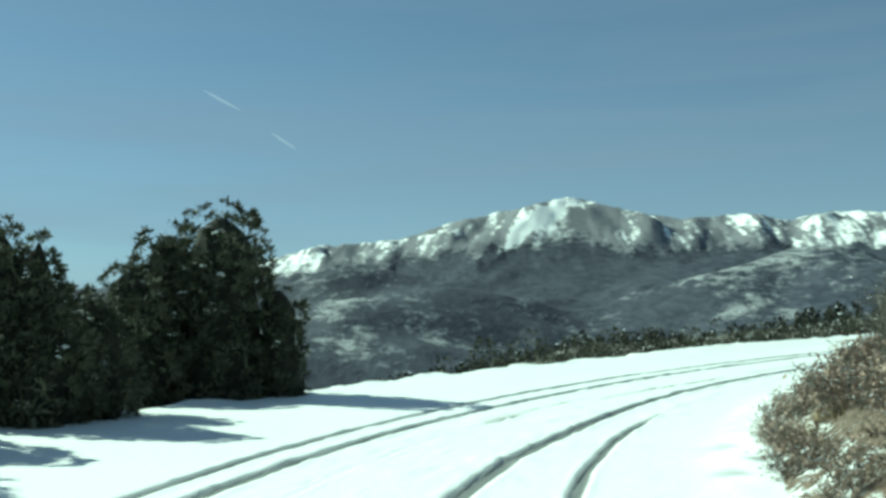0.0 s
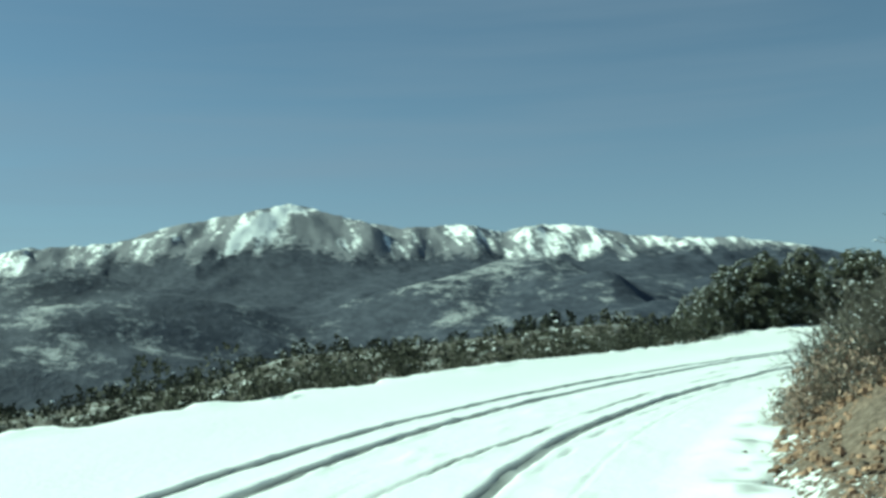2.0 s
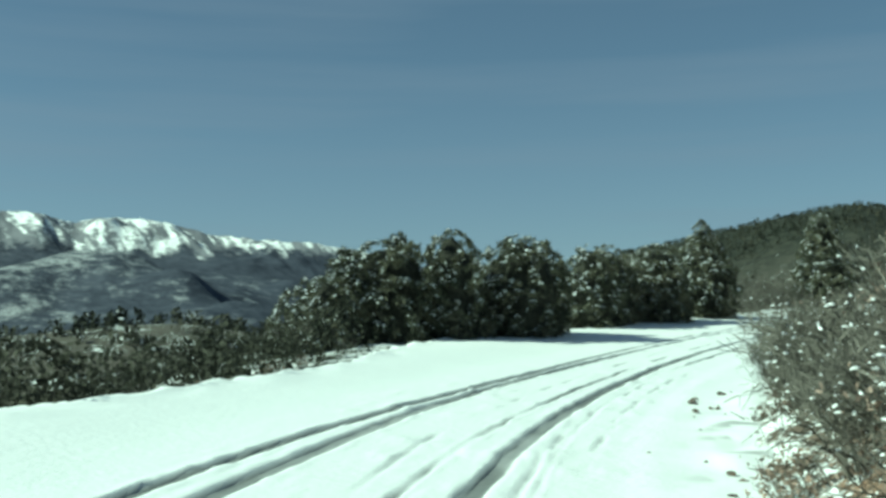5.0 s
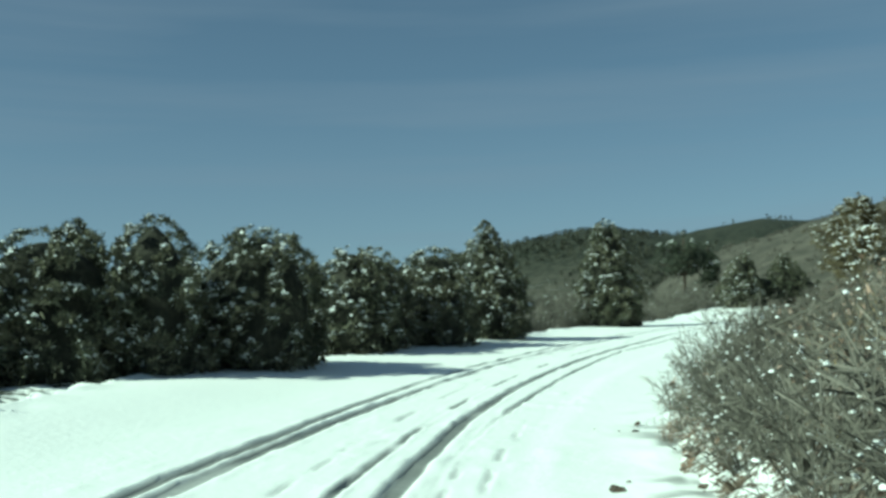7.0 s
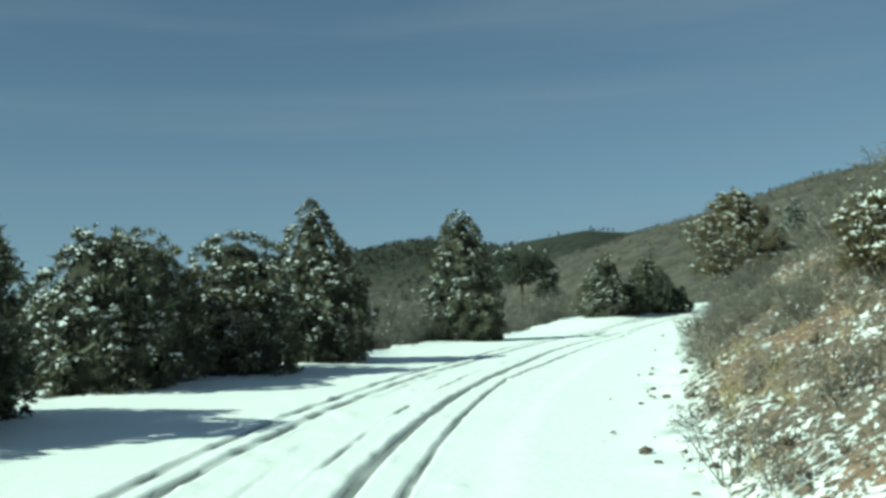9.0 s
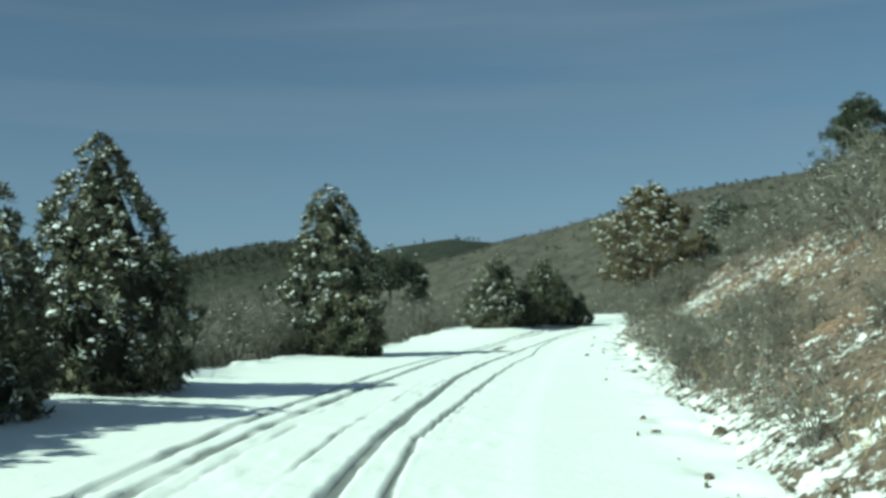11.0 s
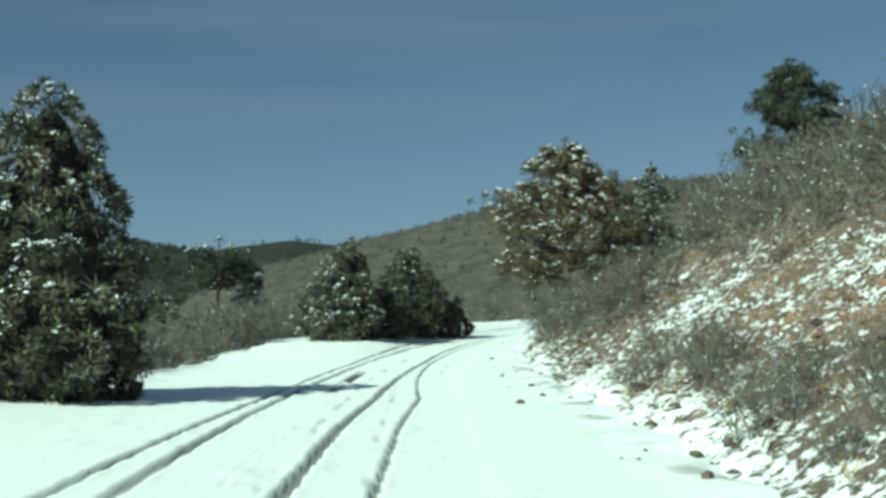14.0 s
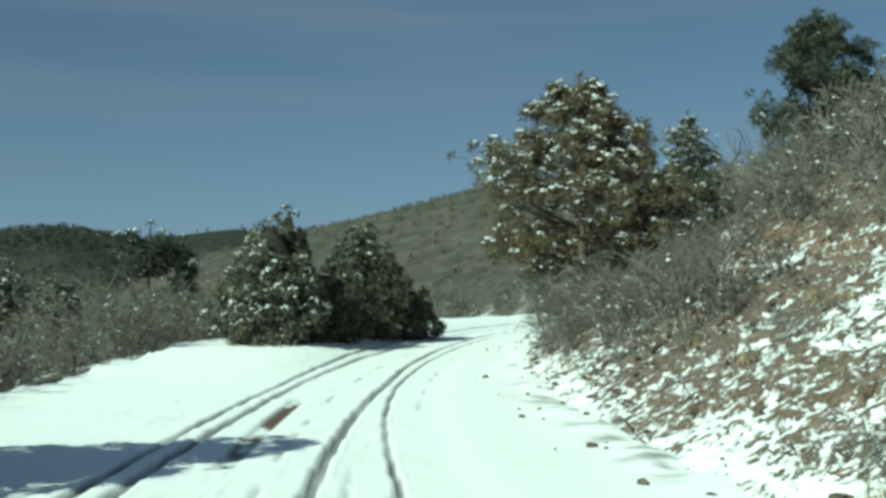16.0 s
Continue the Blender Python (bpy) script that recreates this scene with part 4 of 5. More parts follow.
for x, y, top, r, prof, snow, label in (
    (-2.42, 14.8, 3.74, 0.86, BROAD, 0.22, DARK),
    (-3.25, 15.1, 3.50, 0.85, ROUND, 0.25, DARK),
    (-1.56, 14.8, 2.48, 0.44, BROAD, 0.12, DARK),
    (-3.70, 14.2, 2.80, 0.75, ROUND, 0.4, DARK),
    (-4.05, 10.9, 2.90, 0.62, CONE, 0.4, SNOWY),
    (-4.50, 10.9, 3.05, 0.70, OVAL, 0.3, DARK),
    (-3.62, 11.8, 2.20, 0.55, ROUND, 0.25, DARK),
    (-5.75, 9.4, 3.2, 0.80, OVAL, 0.3, DARK),
    (-5.6, 7.4, 2.9, 0.75, ROUND, 0.3, DARK),
    (19.1, 34.6, 2.75, 0.85, ROUND, 1.3, SNOWY),
    (19.9, 35.2, 3.45, 1.10, ROUND, 1.2, SNOWY),
    (21.25, 35.0, 4.25, 1.20, BROAD, 1.0, SNOWY),
    (22.2, 35.7, 4.65, 0.70, SPIRE, 0.5, SNOWY),
    (22.8, 34.55, 4.62, 1.10, OVAL, 0.8, SNOWY),
    (24.65, 34.25, 4.55, 1.02, BROAD, 0.9, SNOWY),
    (25.7, 35.0, 4.50, 0.76, OVAL, 0.5, SNOWY),
    (29.5, 36.4, 4.78, 1.05, ROUND, 1.2, SNOWY),
    (30.7, 36.72, 4.85, 0.95, OVAL, 0.7, SNOWY),
    (32.75, 36.67, 5.0, 1.10, ROUND, 0.9, SNOWY),
    (35.95, 37.33, 6.05, 1.08, CONE, 1.1, "pointed dark juniper dusted with fresh snow"),
    (47.8, 39.95, 7.45, 1.18, EGG, 0.6, "tall egg-shaped juniper with snow on its sunny side"),
    (70.3, 50.8, 7.30, 0.9, ROUND, 1.3, SNOWY),
    (76.3, 52.3, 7.60, 1.0, ROUND, 0.6, DARK),
    (63.2, 40.85, 7.25, 1.15, CONE, 0.6, SNOWY),
    (63.6, 40.65, 7.55, 0.55, SPIRE, 0.3, SNOWY),
    (64.6, 40.25, 6.25, 1.0, BROAD, 0.15, DARK),
    (66.8, 39.85, 7.55, 1.05, OVAL, 0.25, DARK),
    (68.2, 39.3, 6.2, 0.95, BROAD, 0.1, DARK),
):
    juniper(x, y, top, r, int(abs(x) * 7 + y), prof, snow, 30.0 if 18 < x < 50 else 24.0, label=label, lobes=0.07 if prof in (CONE, EGG, SPIRE) else 0.14)

pine(61.8, 34.75, 9.42, 1.9, 5, MAT_PINE, 0.8, 15, "yellowish brown-green pine with snow on its upper boughs", 0.20, 0.15, per=40, shape_=SPREADING, limbs=(5, 8), sprays=5)
pine(64.1, 32.8, 9.15, 1.30, 8, MAT_DARKPINE, 0.8, 24, "slender dark spruce with snowy drooping boughs", 0.08, 0.12, taper=0.96, per=34, name="spruce_tree", shape_=SLENDER, droop=0.28, limbs=(5, 9), lean=0.01, sprays=3)
pine(78.5, 27.4, 15.7, 2.0, 11, MAT_DARKPINE, 0.05, 11, "tall dark pine standing on the slope", 0.28, 0.26, per=48, shape_=FULL, lean=0.02, sprays=4)
pine(80.0, 26.4, 14.2, 1.6, 12, MAT_DARKPINE, 0.08, 8, "dark pine standing on the slope", 0.30, 0.30, per=46, shape_=FULL)
pine(92.0, 32.6, 13.6, 1.2, 14, MAT_DARKPINE, 0.1, 7, "small dark pine on the ridge", 0.30, 0.3, per=40)
pine(90.5, 34.2, 13.2, 1.3, 15, MAT_DARKPINE, 0.1, 6, "small dark pine on the ridge", 0.25, 0.3, per=40, shape_=FULL)
pine(32.55, 26.8, 4.42, 0.50, 17, MAT_PINE, 1.5, 7, "stunted pine on the bank loaded with snow", 0.15, 0.13, per=60, shape_=FULL)
pine(126.4, 72.5, 16.5, 2.5, 19, MAT_DARKPINE, 0.1, 6, "spindly dark pine on the far slope", 0.84, 0.55, per=30, shape_=FULL)
pine(128.7, 69.8, 15.3, 1.6, 20, MAT_DARKPINE, 0.1, 12, "dark pine on the far slope", 0.66, 0.50, per=50, taper=0.85)

# ---- oak scrub beside the road ----
rng = np.random.default_rng(77)
BARE = [bush(200 + i, h, w, "grey leafless oak bush with specks of snow", "bush", "oak_bush", stems=n, snow=14)
        for i, (h, w, n) in enumerate(((1.25, 0.75, 11), (1.0, 0.7, 10), (1.5, 0.8, 11), (0.8, 0.6, 9), (1.15, 0.9, 11)))]
LEAFY = [bush(300 + i, h, w, "low oak bush with dry brown leaves and snow", "bush", "oak_bush", stems=11, snow=70, leaves=n)
         for i, (h, w, n) in enumerate(((1.0, 0.75, 380), (0.75, 0.7, 360), (0.9, 0.6, 320)))]
BROWNISH = [bush(340 + i, h, w, "half-bare oak bush with a few brown leaves", "bush", "oak_bush", stems=11, snow=20, leaves=n)
            for i, (h, w, n) in enumerate(((1.2, 0.8, 170), (0.9, 0.7, 220)))]
NEAR = [bush(360 + i, h, w, "grey leafless oak bush with specks of snow", "bush", "oak_bush", stems=n, snow=60, fine=0.0036)
        for i, (h, w, n) in enumerate(((1.25, 0.85, 21), (1.05, 0.8, 20), (1.4, 0.8, 21)))]
used = set()


def plant(first, s, d, size, group):
    """Sets a bush, or a copy of it, on the ground s along the road and d to its left."""
    x, y = (float(v) for v in on_road(s, d))
    m = pose(x, y, land_at(x, y) - 0.05, rng.normal(0, 5), rng.normal(0, 5), rng.uniform(0, 360)) @ Matrix.Diagonal((size, size, size * rng.uniform(0.9, 1.1), 1))
    if first.name not in used:
        used.add(first.name)
        first.matrix_world = m
        ob = first
    else:
        ob = copy_thing(first, m @ Matrix.Diagonal((*(1 / v for v in first.scale), 1)))
    return tagged(ob, group=group)


def choose(some):
    return some[int(rng.integers(0, len(some)))]


RIGHT, LEFT = "oak scrub on the bank", "oak scrub below the road"
for s in np.r_[np.arange(4.5, 14.8, 0.55), np.arange(19.6, 25, 0.7)]:
    k = float(np.interp(s, [4, 12, 18, 25], [0.7, 0.9, 1.0, 1.0]))
    plant(choose(LEAFY), s + rng.uniform(-0.3, 0.3), -right_edge(s) - rng.uniform(0.05, 0.40), k * rng.uniform(0.24, 0.36) * (1.15 if s < 14 else 1.0), RIGHT)
    plant(choose(LEAFY), s + rng.uniform(-0.4, 0.4), -right_edge(s) - rng.uniform(0.6, 1.1), k * rng.uniform(0.36, 0.50) * (1.15 if s < 14 else 1.0), RIGHT)
    plant(choose(BROWNISH + BARE), s + rng.uniform(-0.4, 0.4), -right_edge(s) - rng.uniform(1.2, 2.0), k * rng.uniform(0.45, 0.65), RIGHT)
for s in np.arange(4.5, 27, 1.2):
    k = float(np.interp(s, [4, 15, 20, 25], [0.6, 0.7, 1.0, 1.3]))
    plant(choose(BARE), s, -right_edge(s) - rng.uniform(1.6, 3.0), k * rng.uniform(0.65, 0.9), RIGHT)
for s in np.arange(14.5, 20, 0.7):
    plant(choose(NEAR), s, -right_edge(s) - rng.uniform(1.6, 2.4), rng.uniform(0.55, 0.8), RIGHT)
for s in np.arange(20.5, 27, 0.8):
    plant(choose(NEAR), s, -right_edge(s) - rng.uniform(0.5, 1.3), rng.uniform(0.6, 0.85), RIGHT)
for s in np.arange(26, 38.5, 0.85):
    plant(choose(NEAR), s + rng.uniform(-0.3, 0.3), -right_edge(s) - rng.uniform(0.3, 0.8) - (0.08 if s < 32 else 0.0), rng.uniform(0.52, 0.74) * (1.0 if s < 32 else 1.15), RIGHT)
    plant(choose(NEAR + BROWNISH), s + rng.uniform(-0.4, 0.4), -right_edge(s) - rng.uniform(1.1, 2.4), rng.uniform(0.7, 1.0) * (1.0 if s < 31 else 0.66), RIGHT)
for s in np.arange(37.5, 43, 1.0):
    plant(choose(BROWNISH + BARE[:2]), s + rng.uniform(-0.4, 0.4), -right_edge(s) - rng.uniform(0.05, 0.7), rng.uniform(0.32, 0.55), RIGHT)
    plant(choose(BARE + BROWNISH), s + rng.uniform(-0.4, 0.4), -right_edge(s) - rng.uniform(0.8, 2.2), rng.uniform(0.35, 0.58), RIGHT)
for s in np.arange(41.5, 50.5, 0.5):
    plant(choose(BARE + BROWNISH), s + rng.uniform(-0.4, 0.4), -right_edge(s) - rng.uniform(0.3, 3.4), rng.uniform(0.28, 0.45), RIGHT)
for s in np.arange(49.5, 57, 0.42):
    plant(choose(BARE + BROWNISH[:1]), s + rng.uniform(-0.4, 0.4), -right_edge(s) - rng.uniform(0.3, 2.6), rng.uniform(0.36, 0.60), RIGHT)
for s in np.arange(56.5, 67.5, 0.5):
    plant(choose(BARE), s + rng.uniform(-0.3, 0.3), -right_edge(s) - rng.uniform(0.35, 1.0), rng.uniform(0.38, 0.58), RIGHT)
    if s < 63:
        plant(choose(BARE), s + rng.uniform(-0.3, 0.3), -right_edge(s) - rng.uniform(1.0, 1.8), rng.uniform(0.38, 0.55), RIGHT)
for s in np.arange(67.5, 78, 1.0):
    plant(choose(BARE + BROWNISH), s + rng.uniform(-0.4, 0.4), -right_edge(s) - rng.uniform(0.8, 4.4), rng.uniform(0.25, 0.45), RIGHT)
for s in np.arange(74, 92, 0.7):
    plant(choose(BARE), s + rng.uniform(-0.4, 0.4), -right_edge(s) - rng.uniform(0.5, 2.2), rng.uniform(0.6, 0.95), RIGHT)
for s in np.arange(72.5, 80.5, 0.55):
    plant(choose(BARE), s + rng.uniform(-0.3, 0.3), -right_edge(s) - rng.uniform(0.7, 2.6), rng.uniform(0.75, 1.05), RIGHT)
for s in np.arange(57, 92, 0.8):
    plant(choose(BARE), s + rng.uniform(-0.3, 0.3), left_edge(s) + rng.uniform(0.4, 1.1), rng.uniform(0.7, 1.1), LEFT)
for s in np.arange(25, 50, 1.5):
    plant(choose(BROWNISH + BARE), s + rng.uniform(-0.4, 0.4), left_edge(s) + rng.uniform(0.7, 1.5), rng.uniform(0.2, 0.4), LEFT)

# low leafy growth along the foot of the bank
scrub_rng, rng = rng, np.random.default_rng(79)
for s in np.arange(20.5, 27.5, 0.5):
    plant(choose(LEAFY), s + rng.uniform(-0.2, 0.2), -right_edge(s) - rng.uniform(0.0, 0.30), rng.uniform(0.30, 0.42), RIGHT)
    plant(choose(LEAFY + BROWNISH), s + rng.uniform(-0.2, 0.2), -right_edge(s) - rng.uniform(0.4, 0.9), rng.uniform(0.45, 0.62), RIGHT)
for s in (37.7, 38.2, 38.6):
    plant(choose(LEAFY), s, -right_edge(s) - rng.uniform(-0.05, 0.1), rng.uniform(0.18, 0.24), RIGHT)
rng = scrub_rng

# the thicket behind the nearest bushes, past counting
thick_wood, thick_snow = [], []
VARIANTS = [bush_mesh(500 + i, h, w, stems=5, snow=7, fine=0.0065) for i, (h, w) in enumerate(((1.2, 0.8), (1.45, 0.9), (1.0, 0.8), (1.3, 1.0)))]


def thick(s, d, size):
    x, y = (float(v) for v in on_road(s, d))
    a = rng.uniform(0, 2 * np.pi)
    turn = size * np.array([[math.cos(a), -math.sin(a), 0], [math.sin(a), math.cos(a), 0], [0, 0, 1]])
    wood_geo, _, snow_geo = VARIANTS[int(rng.integers(0, len(VARIANTS)))]
    at_ = np.array([x, y, land_at(x, y) - 0.05])
    thick_wood.append((wood_geo[0] @ turn.T + at_, wood_geo[1]))
    thick_snow.append((snow_geo[0] @ turn.T + at_, snow_geo[1]))


for s in np.arange(24, 100, 1.1):
    for lo, hi in ((4.4, 6.5), (6.5, 9.0), (9.0, 12.5)):
        if lo > 6 or not 36 < s < 50:
            thick(s + rng.uniform(-0.5, 0.5), -right_edge(s) - rng.uniform(lo, hi), rng.uniform(0.85, 1.45) * (0.7 if 30 < s < 55 else 1.0))
for s in np.arange(54, 100, 0.8):
    if s > 76:
        thick(s + rng.uniform(-0.5, 0.5), -right_edge(s) - rng.uniform(2.6, 3.6), rng.uniform(0.45, 0.75))
    thick(s + rng.uniform(-0.5, 0.5), -right_edge(s) - rng.uniform(3.4, 4.6), rng.uniform(0.7, 1.05))
for s in np.arange(57, 99, 0.85):
    thick(s + rng.uniform(-0.5, 0.5), left_edge(s) + rng.uniform(1.2, 2.8), rng.uniform(1.0, 1.35))
    thick(s + rng.uniform(-0.5, 0.5), left_edge(s) + rng.uniform(3.0, 6.5), rng.uniform(1.3, 1.8))
for s in np.arange(25, 50, 2.2):
    thick(s + rng.uniform(-0.5, 0.5), left_edge(s) + rng.uniform(1.6, 4.5), rng.uniform(0.4, 0.75))
tagged(new("oak_thicket", make_mesh("oak_thicket", *join(*thick_wood), MAT_TWIG)), "dense grey leafless oak thicket", "shrubs", kind="stuff")
tagged(new("snow_on_thicket", make_mesh("snow_on_thicket", *join(*thick_snow), MAT_SNOW)), "specks of snow caught in the oak thicket", "snow", kind="stuff")


# ---- scrub and woods farther off, past counting ----
def scatter(count, keep, box, seed):
    r = np.random.default_rng(seed)
    x, y = r.uniform(box[0], box[1], count * 4), r.uniform(box[2], box[3], count * 4)
    ok = np.flatnonzero(keep(x, y, r))[:count]
    return np.stack([x[ok], y[ok], land(x[ok], y[ok])], 1), r


def thicket(name, places, r, mat, lo, hi, label, leaves=16, slim=0.55, snow=0.0, spray=1.0):
    """Many small shrubs or trees as one mesh of sprays."""
    n = len(places)
    h = r.uniform(lo, hi, n)
    at = np.repeat(places, leaves, 0)
    hh = np.repeat(h, leaves)
    u = r.uniform(0, 1, len(at))
    ang = r.uniform(0, 2 * np.pi, len(at))
    rad = hh * slim * np.sqrt(r.uniform(0.1, 1, len(at))) * (1 - 0.75 * u)
    p = at + np.stack([rad * np.cos(ang), rad * np.sin(ang), hh * (u * 0.85)], 1)
    way = np.stack([np.cos(ang) * 0.5, np.sin(ang) * 0.5, np.full(len(at), 0.5)], 1) + r.normal(0, 0.8, at.shape)
    geo = blades(p, way, spray * hh * r.uniform(0.16, 0.34, len(at)), spray * hh * r.uniform(0.14, 0.30, len(at)), r, 0.75)
    ob = tagged(new(name, make_mesh(name, *geo, mat)), label, "shrubs", kind="stuff")
    if snow:
        pick = r.permutation(len(p))[: int(len(p) * snow)]
        geo = pads(p[pick] + np.array([0, 0, 0.1]) * hh[pick, None], hh[pick] * r.uniform(0.06, 0.16, len(pick)), r)
        tagged(new("snow_on_" + name, make_mesh("snow_on_" + name, *geo, MAT_SNOW)), "clots of snow lying on distant shrubs", "snow", kind="stuff")
    return ob


def slope_below(near, far):
    def keep(x, y, r):
        s, d, _ = road_sd(x, y)
        e = d - left_edge(s)
        return (s > 17.5 + 3 * smooth(6, 2, e)) & (e > near) & (e < far) & (r.uniform(0, 1, len(x)) < 0.25 + 0.75 * smooth(-0.2, 0.4, fbm(x / 7, y / 7, 2, 3)))

    return keep


thicket("scrub_below_road", *scatter(1600, slope_below(0.9, 22), (-40, 110, 5, 90), 400), MAT_FARWOOD, 0.5, 1.4, "dark evergreen scrub on the slope below the road", 120, 0.6, 0.0, 0.22)
thicket("scrub_by_the_edge", *scatter(1900, slope_below(0.6, 14), (-8, 34, 12, 62), 408), MAT_FARWOOD, 0.45, 1.15, "dark evergreen scrub close below the road's edge", 110, 0.65, 0.0, 0.22)
thicket("bare_scrub_below_road", *scatter(500, slope_below(0.7, 16), (-40, 110, 5, 90), 401), MAT_FARSCRUB, 0.4, 1.1, "pale leafless scrub on the slope below the road", 90, 0.6, 0.0, 0.19)
thicket("lower_scrub", *scatter(1700, slope_below(20, 75), (-60, 140, 5, 130), 406), MAT_FARWOOD, 0.8, 2.2, "dark evergreen scrub lower on the slope", 50, 0.6, 0.02, 0.38)
thicket("bare_lower_scrub", *scatter(800, slope_below(20, 75), (-60, 140, 5, 130), 407), MAT_FARSCRUB, 0.6, 1.7, "pale leafless scrub lower on the slope", 42, 0.6, 0.02, 0.38)


def valley_hill(x, y, r):
    az, dist = bearing(x, y, 3.0, 10.0)
    return (az > -35) & (az < 55) & (dist > 75) & (dist < 300) & (r.uniform(0, 1, len(x)) < 0.15 + 0.85 * smooth(-0.25, 0.3, fbm(x / 22, y / 22, 3, 6)))


thicket("valley_wood", *scatter(3200, valley_hill, (-160, 260, 60, 310), 402), MAT_FARWOOD, 1.6, 4.2, "dark evergreen wood on the near valley slope", 26, 0.45, 0.015, 0.7)


def brown_hill(x, y, r):
    az, dist = bearing(x, y, 36.0, 32.0)
    _, d, _ = road_sd(x, y)
    return (az > 52) & (az < 112) & (dist > 60) & (dist < 380) & (np.abs(d) > 14)


thicket("hillside_scrub", *scatter(4200, brown_hill, (40, 420, -120, 260), 403), MAT_FARSCRUB, 0.6, 1.5, "grey-brown leafless scrub covering the hillside", 14, 0.6)


def bank_top(x, y, r):
    s, d, _ = road_sd(x, y)
    e = -d - right_edge(s)
    return (e > 11.5) & (e < 70) & (s > 5)


thicket("hilltop_scrub", *scatter(1800, bank_top, (0, 150, -40, 40), 404), MAT_TWIG, 1.2, 2.3, "grey leafless oak scrub over the hilltop", 50, 0.55, 0.0, 0.45)


def far_hill(x, y, r):
    az, dist = bearing(x, y, 36.0, 32.0)
    return (az > 44) & (az < 80) & (dist > 480) & (dist < 760) & (r.uniform(0, 1, len(x)) < smooth(-0.3, 0.3, fbm(x / 40, y / 40, 3, 9)))


thicket("far_pine_wood", *scatter(3200, far_hill, (350, 800, 120, 620), 405), MAT_FARWOOD, 2, 3.6, "dark pine wood along the far hilltop", 12, 0.32)


# ---- dry grass and stones on the bank ----
def bank_grass(x, y, r):
    s, d, _ = road_sd(x, y)
    e = -d - right_edge(s)
    return (e > 0.2) & (e < 6.5) & (s > 4) & (s < 98) & (r.uniform(0, 1, len(x)) < 0.12 + 0.88 * smooth(0.0, 0.45, fbm(x / 1.8, y / 1.8, 3, 14)))


places, r = scatter(2400, bank_grass, (0, 95, 0, 40), 410)
at = np.repeat(places, 26, 0)
way = r.normal(0, 0.55, at.shape)
way[:, 2] = 1.0
grass_geo = blades(at + r.normal(0, 0.05, at.shape) * np.array([1, 1, 0.2]), way, r.uniform(0.3, 1.0, len(at)) * np.repeat(np.interp(road_sd(places[:, 0], places[:, 1])[0], [20, 27, 38, 50, 55], [0.2, 0.36, 0.42, 0.42, 0.20]), 26), r.uniform(0.005, 0.013, len(at)), r, 0.2)
tagged(new("dry_grass", make_mesh("dry_grass", *grass_geo, MAT_GRASS)), "tufts of straw-coloured dry grass poking through snow", "grass", kind="stuff")


tall_places, r = scatter(680, lambda x, y, g: (road_sd(x, y)[1] < -right_edge(road_sd(x, y)[0]) - 0.15) & (road_sd(x, y)[1] > -right_edge(road_sd(x, y)[0]) - 4.0) & ((np.abs(road_sd(x, y)[0] - 42) < 9) | (np.abs(road_sd(x, y)[0] - 56) < 2.5)) & (fbm(x / 1.2, y / 1.2, 2, 19) + g.uniform(-0.3, 0.3, len(x)) > 0.1), (0, 62, 0, 40), 413)
at = np.repeat(tall_places, 30, 0)
way = r.normal(0, 0.38, at.shape)
way[:, 2] = 1.0
tall_geo = blades(at + r.normal(0, 0.06, at.shape) * np.array([1, 1, 0.2]), way, r.uniform(0.15, 0.48, len(at)), r.uniform(0.004, 0.010, len(at)), r, 0.2)
tagged(new("tall_grass", make_mesh("tall_grass", *tall_geo, MAT_GRASS)), "thin yellowish winter grass standing on the bank", "grass", kind="stuff")


stub_places, r = scatter(3600, lambda x, y, g: bank_grass(x, y, g) | (g.uniform(0, 1, len(x)) < 0.35) & (road_sd(x, y)[1] < -right_edge(road_sd(x, y)[0]) - 0.1) & (road_sd(x, y)[1] > -right_edge(road_sd(x, y)[0]) - 6) & (road_sd(x, y)[0] > 28), (0, 95, 0, 40), 411)
at = np.repeat(stub_places, 12, 0)
way = r.normal(0, 0.9, at.shape)
way[:, 2] = 0.7
stub_geo = blades(at + r.normal(0, 0.05, at.shape) * np.array([1, 1, 0.2]) + np.array([0, 0, 0.03]), way, r.uniform(0.05, 0.16, len(at)), r.uniform(0.012, 0.03, len(at)), r, 0.3)
tagged(new("sage_stubble", make_mesh("sage_stubble", *stub_geo, MAT_STUBBLE)), "low dark brown stubble and sage twigs on the bank", "undergrowth", kind="stuff")


def stone_mesh(seed):
    bm = bmesh.new()
    bmesh.ops.create_icosphere(bm, subdivisions=2, radius=1.0)
    for v in bm.verts:
        v.co *= 1 + 0.35 * noise.noise(v.co * 1.3 + Vector((seed * 7.1, 0, 0)))
        v.co.z *= 0.65
    me = bpy.data.meshes.new("stone")
    bm.to_mesh(me)
    bm.free()
    me.materials.append(MAT_STONE)
    return me


stones = [stone_mesh(i) for i in range(5)]
for i in range(150):
    s = rng.uniform(6, 92)
    e = abs(rng.normal(0, 0.5)) - 0.15 if i < 90 else rng.uniform(0.3, 5.0)
    x, y = (float(v) for v in on_road(s, -float(right_edge(s)) - e))
    k = rng.uniform(0.02, 0.058)
    ob = new("stone", stones[i % 5])
    ob.matrix_world = pose(x, y, land_at(x, y) + 0.25 * k, rng.uniform(-20, 20), rng.uniform(-20, 20), rng.uniform(0, 360)) @ Matrix.Diagonal((k, k * rng.uniform(0.7, 1.2), k, 1))
    tagged(ob, "reddish brown stone lying on the snowy bank", "stone", "stones along the bank")


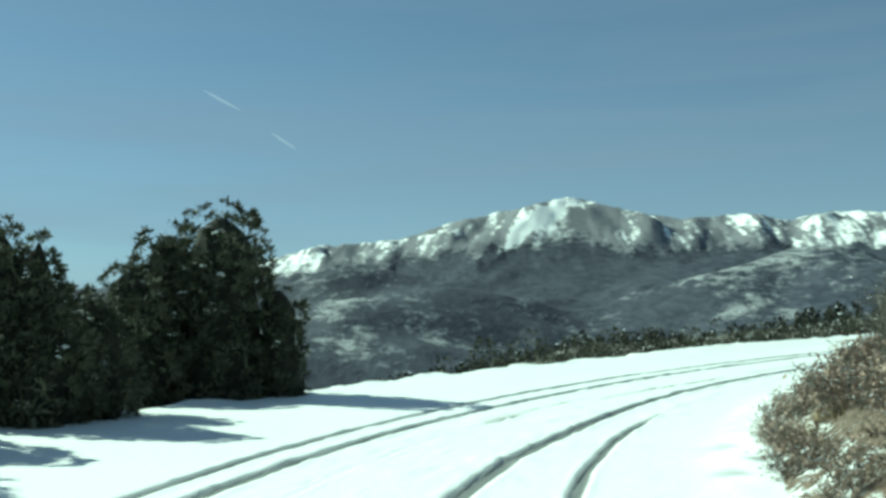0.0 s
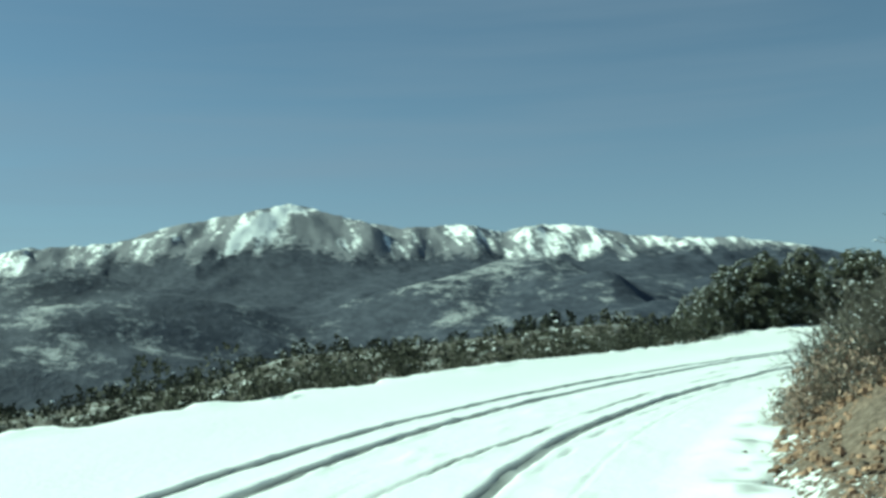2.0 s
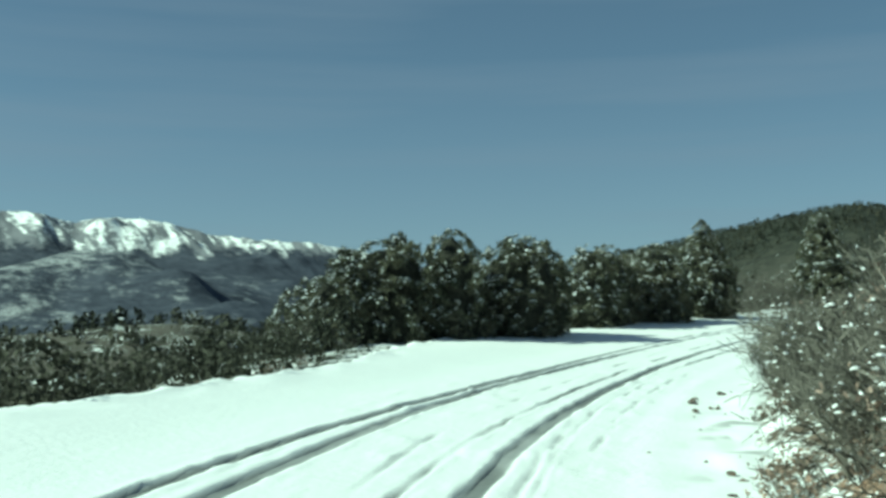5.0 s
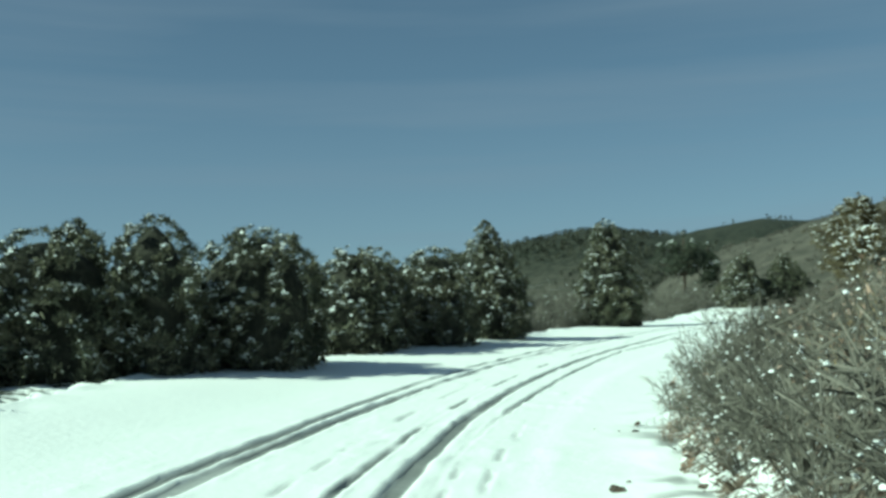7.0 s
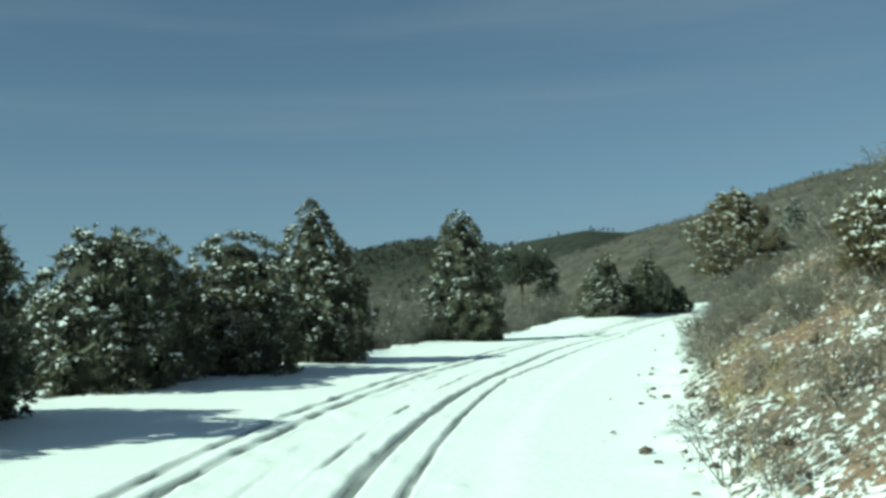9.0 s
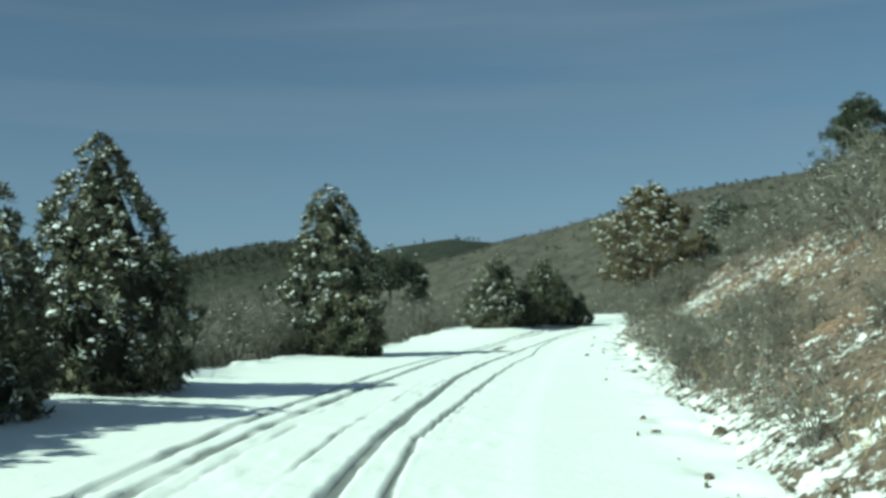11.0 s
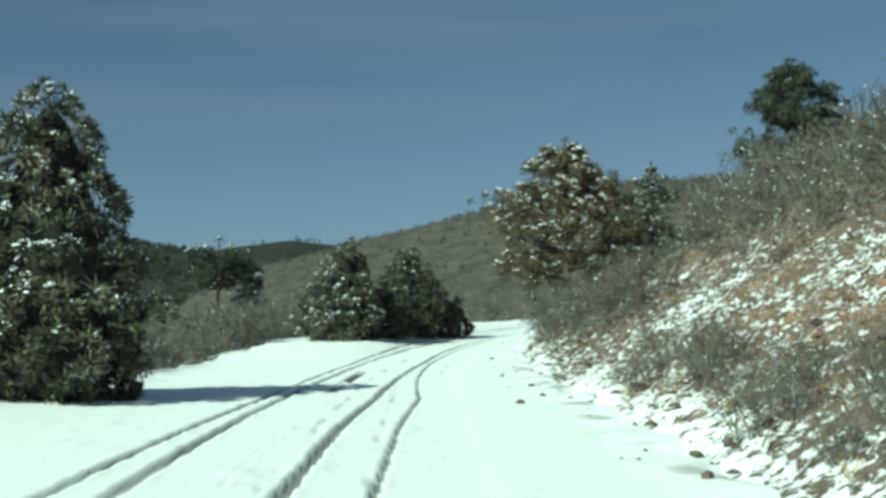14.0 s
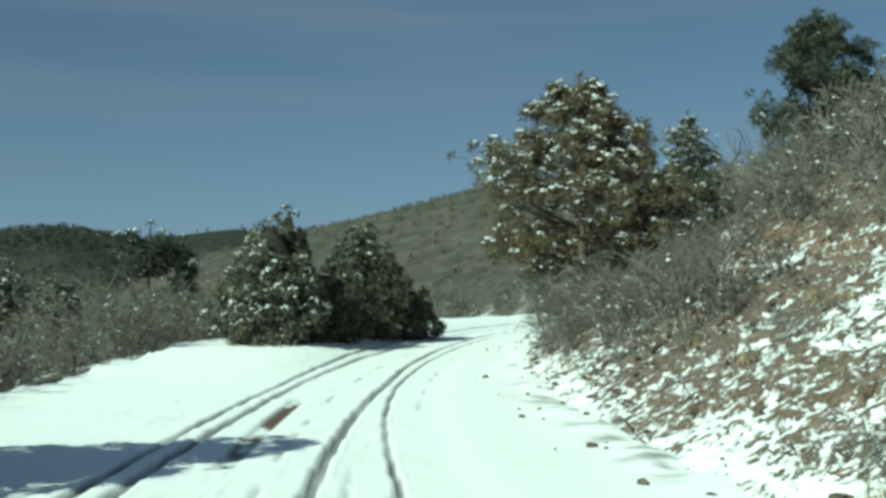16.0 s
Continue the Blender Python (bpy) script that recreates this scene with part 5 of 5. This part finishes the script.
clod_places, r = scatter(16000, lambda x, y, g: (road_sd(x, y)[1] < -right_edge(road_sd(x, y)[0]) + 0.9 * g.uniform(0, 1, len(x)) ** 2) & (road_sd(x, y)[1] > -right_edge(road_sd(x, y)[0]) - 2.2) & (road_sd(x, y)[0] > 24) & (road_sd(x, y)[0] < 96) & (fbm(x / 1.3, y / 1.3, 2, 17) + g.uniform(-0.5, 0.5, len(x)) > 0.0), (0, 95, 0, 45), 412)
clod_geo = pads(clod_places + np.array([0, 0, 0.045]), r.uniform(0.15, 1.0, len(clod_places)) ** 2.6 * 0.055 + 0.012, r)
tagged(new("soil_clods", make_mesh("soil_clods", *clod_geo, MAT_STONE)), "dark crumbs of soil fallen along the foot of the bank", "soil", kind="stuff")


clay_places, r = scatter(6500, lambda x, y, g: (np.abs(road_sd(x, y)[0] - 17.3) < 3.0) & (road_sd(x, y)[1] < -right_edge(road_sd(x, y)[0]) - 0.30 + 0.5 * g.uniform(0, 1, len(x)) ** 4) & (road_sd(x, y)[1] > -right_edge(road_sd(x, y)[0]) - 2.4) & (g.uniform(0, 1, len(x)) < 0.5 + 0.5 * fbm(x / 0.5, y / 0.5, 2, 23)), (-2, 9, 9, 20), 414)
clay_geo = pads(clay_places + np.array([0, 0, 0.04]), r.uniform(0.1, 1.0, len(clay_places)) ** 3 * 0.042 + 0.012, r)
tagged(new("clay_lumps", make_mesh("clay_lumps", *clay_geo, MAT_CLAY)), "loose lumps of rusty orange clay on the open bank", "soil", kind="stuff")


# ---- vapour trails high over the mountains ----
for (az0, el0), (az1, el1) in (((-7.65, 13.98), (-5.78, 13.02)), ((-4.18, 11.89), (-2.87, 11.03))):
    u = np.linspace(0, 1, 14)
    az, el = np.radians(az0 + (az1 - az0) * u), np.radians(el0 + (el1 - el0) * u)
    wide = 5.0 * np.sin(np.pi * np.clip(u, 0.04, 0.97)) ** 0.6
    mid = 4600 * np.stack([np.sin(az) * np.cos(el), np.cos(az) * np.cos(el), np.sin(el)], 1)
    v = np.stack([mid + wide[:, None] * np.array([[0.45, 0, 0.9]]), mid - wide[:, None] * np.array([[0.45, 0, 0.9]])], 1).reshape(-1, 3)
    tagged(new("vapour_trail", make_mesh("vapour_trail", v, grid_faces(14, 2), MAT_VAPOUR, True)), "short thin white vapour trail in the sky", "vapour trail", kind="structure")
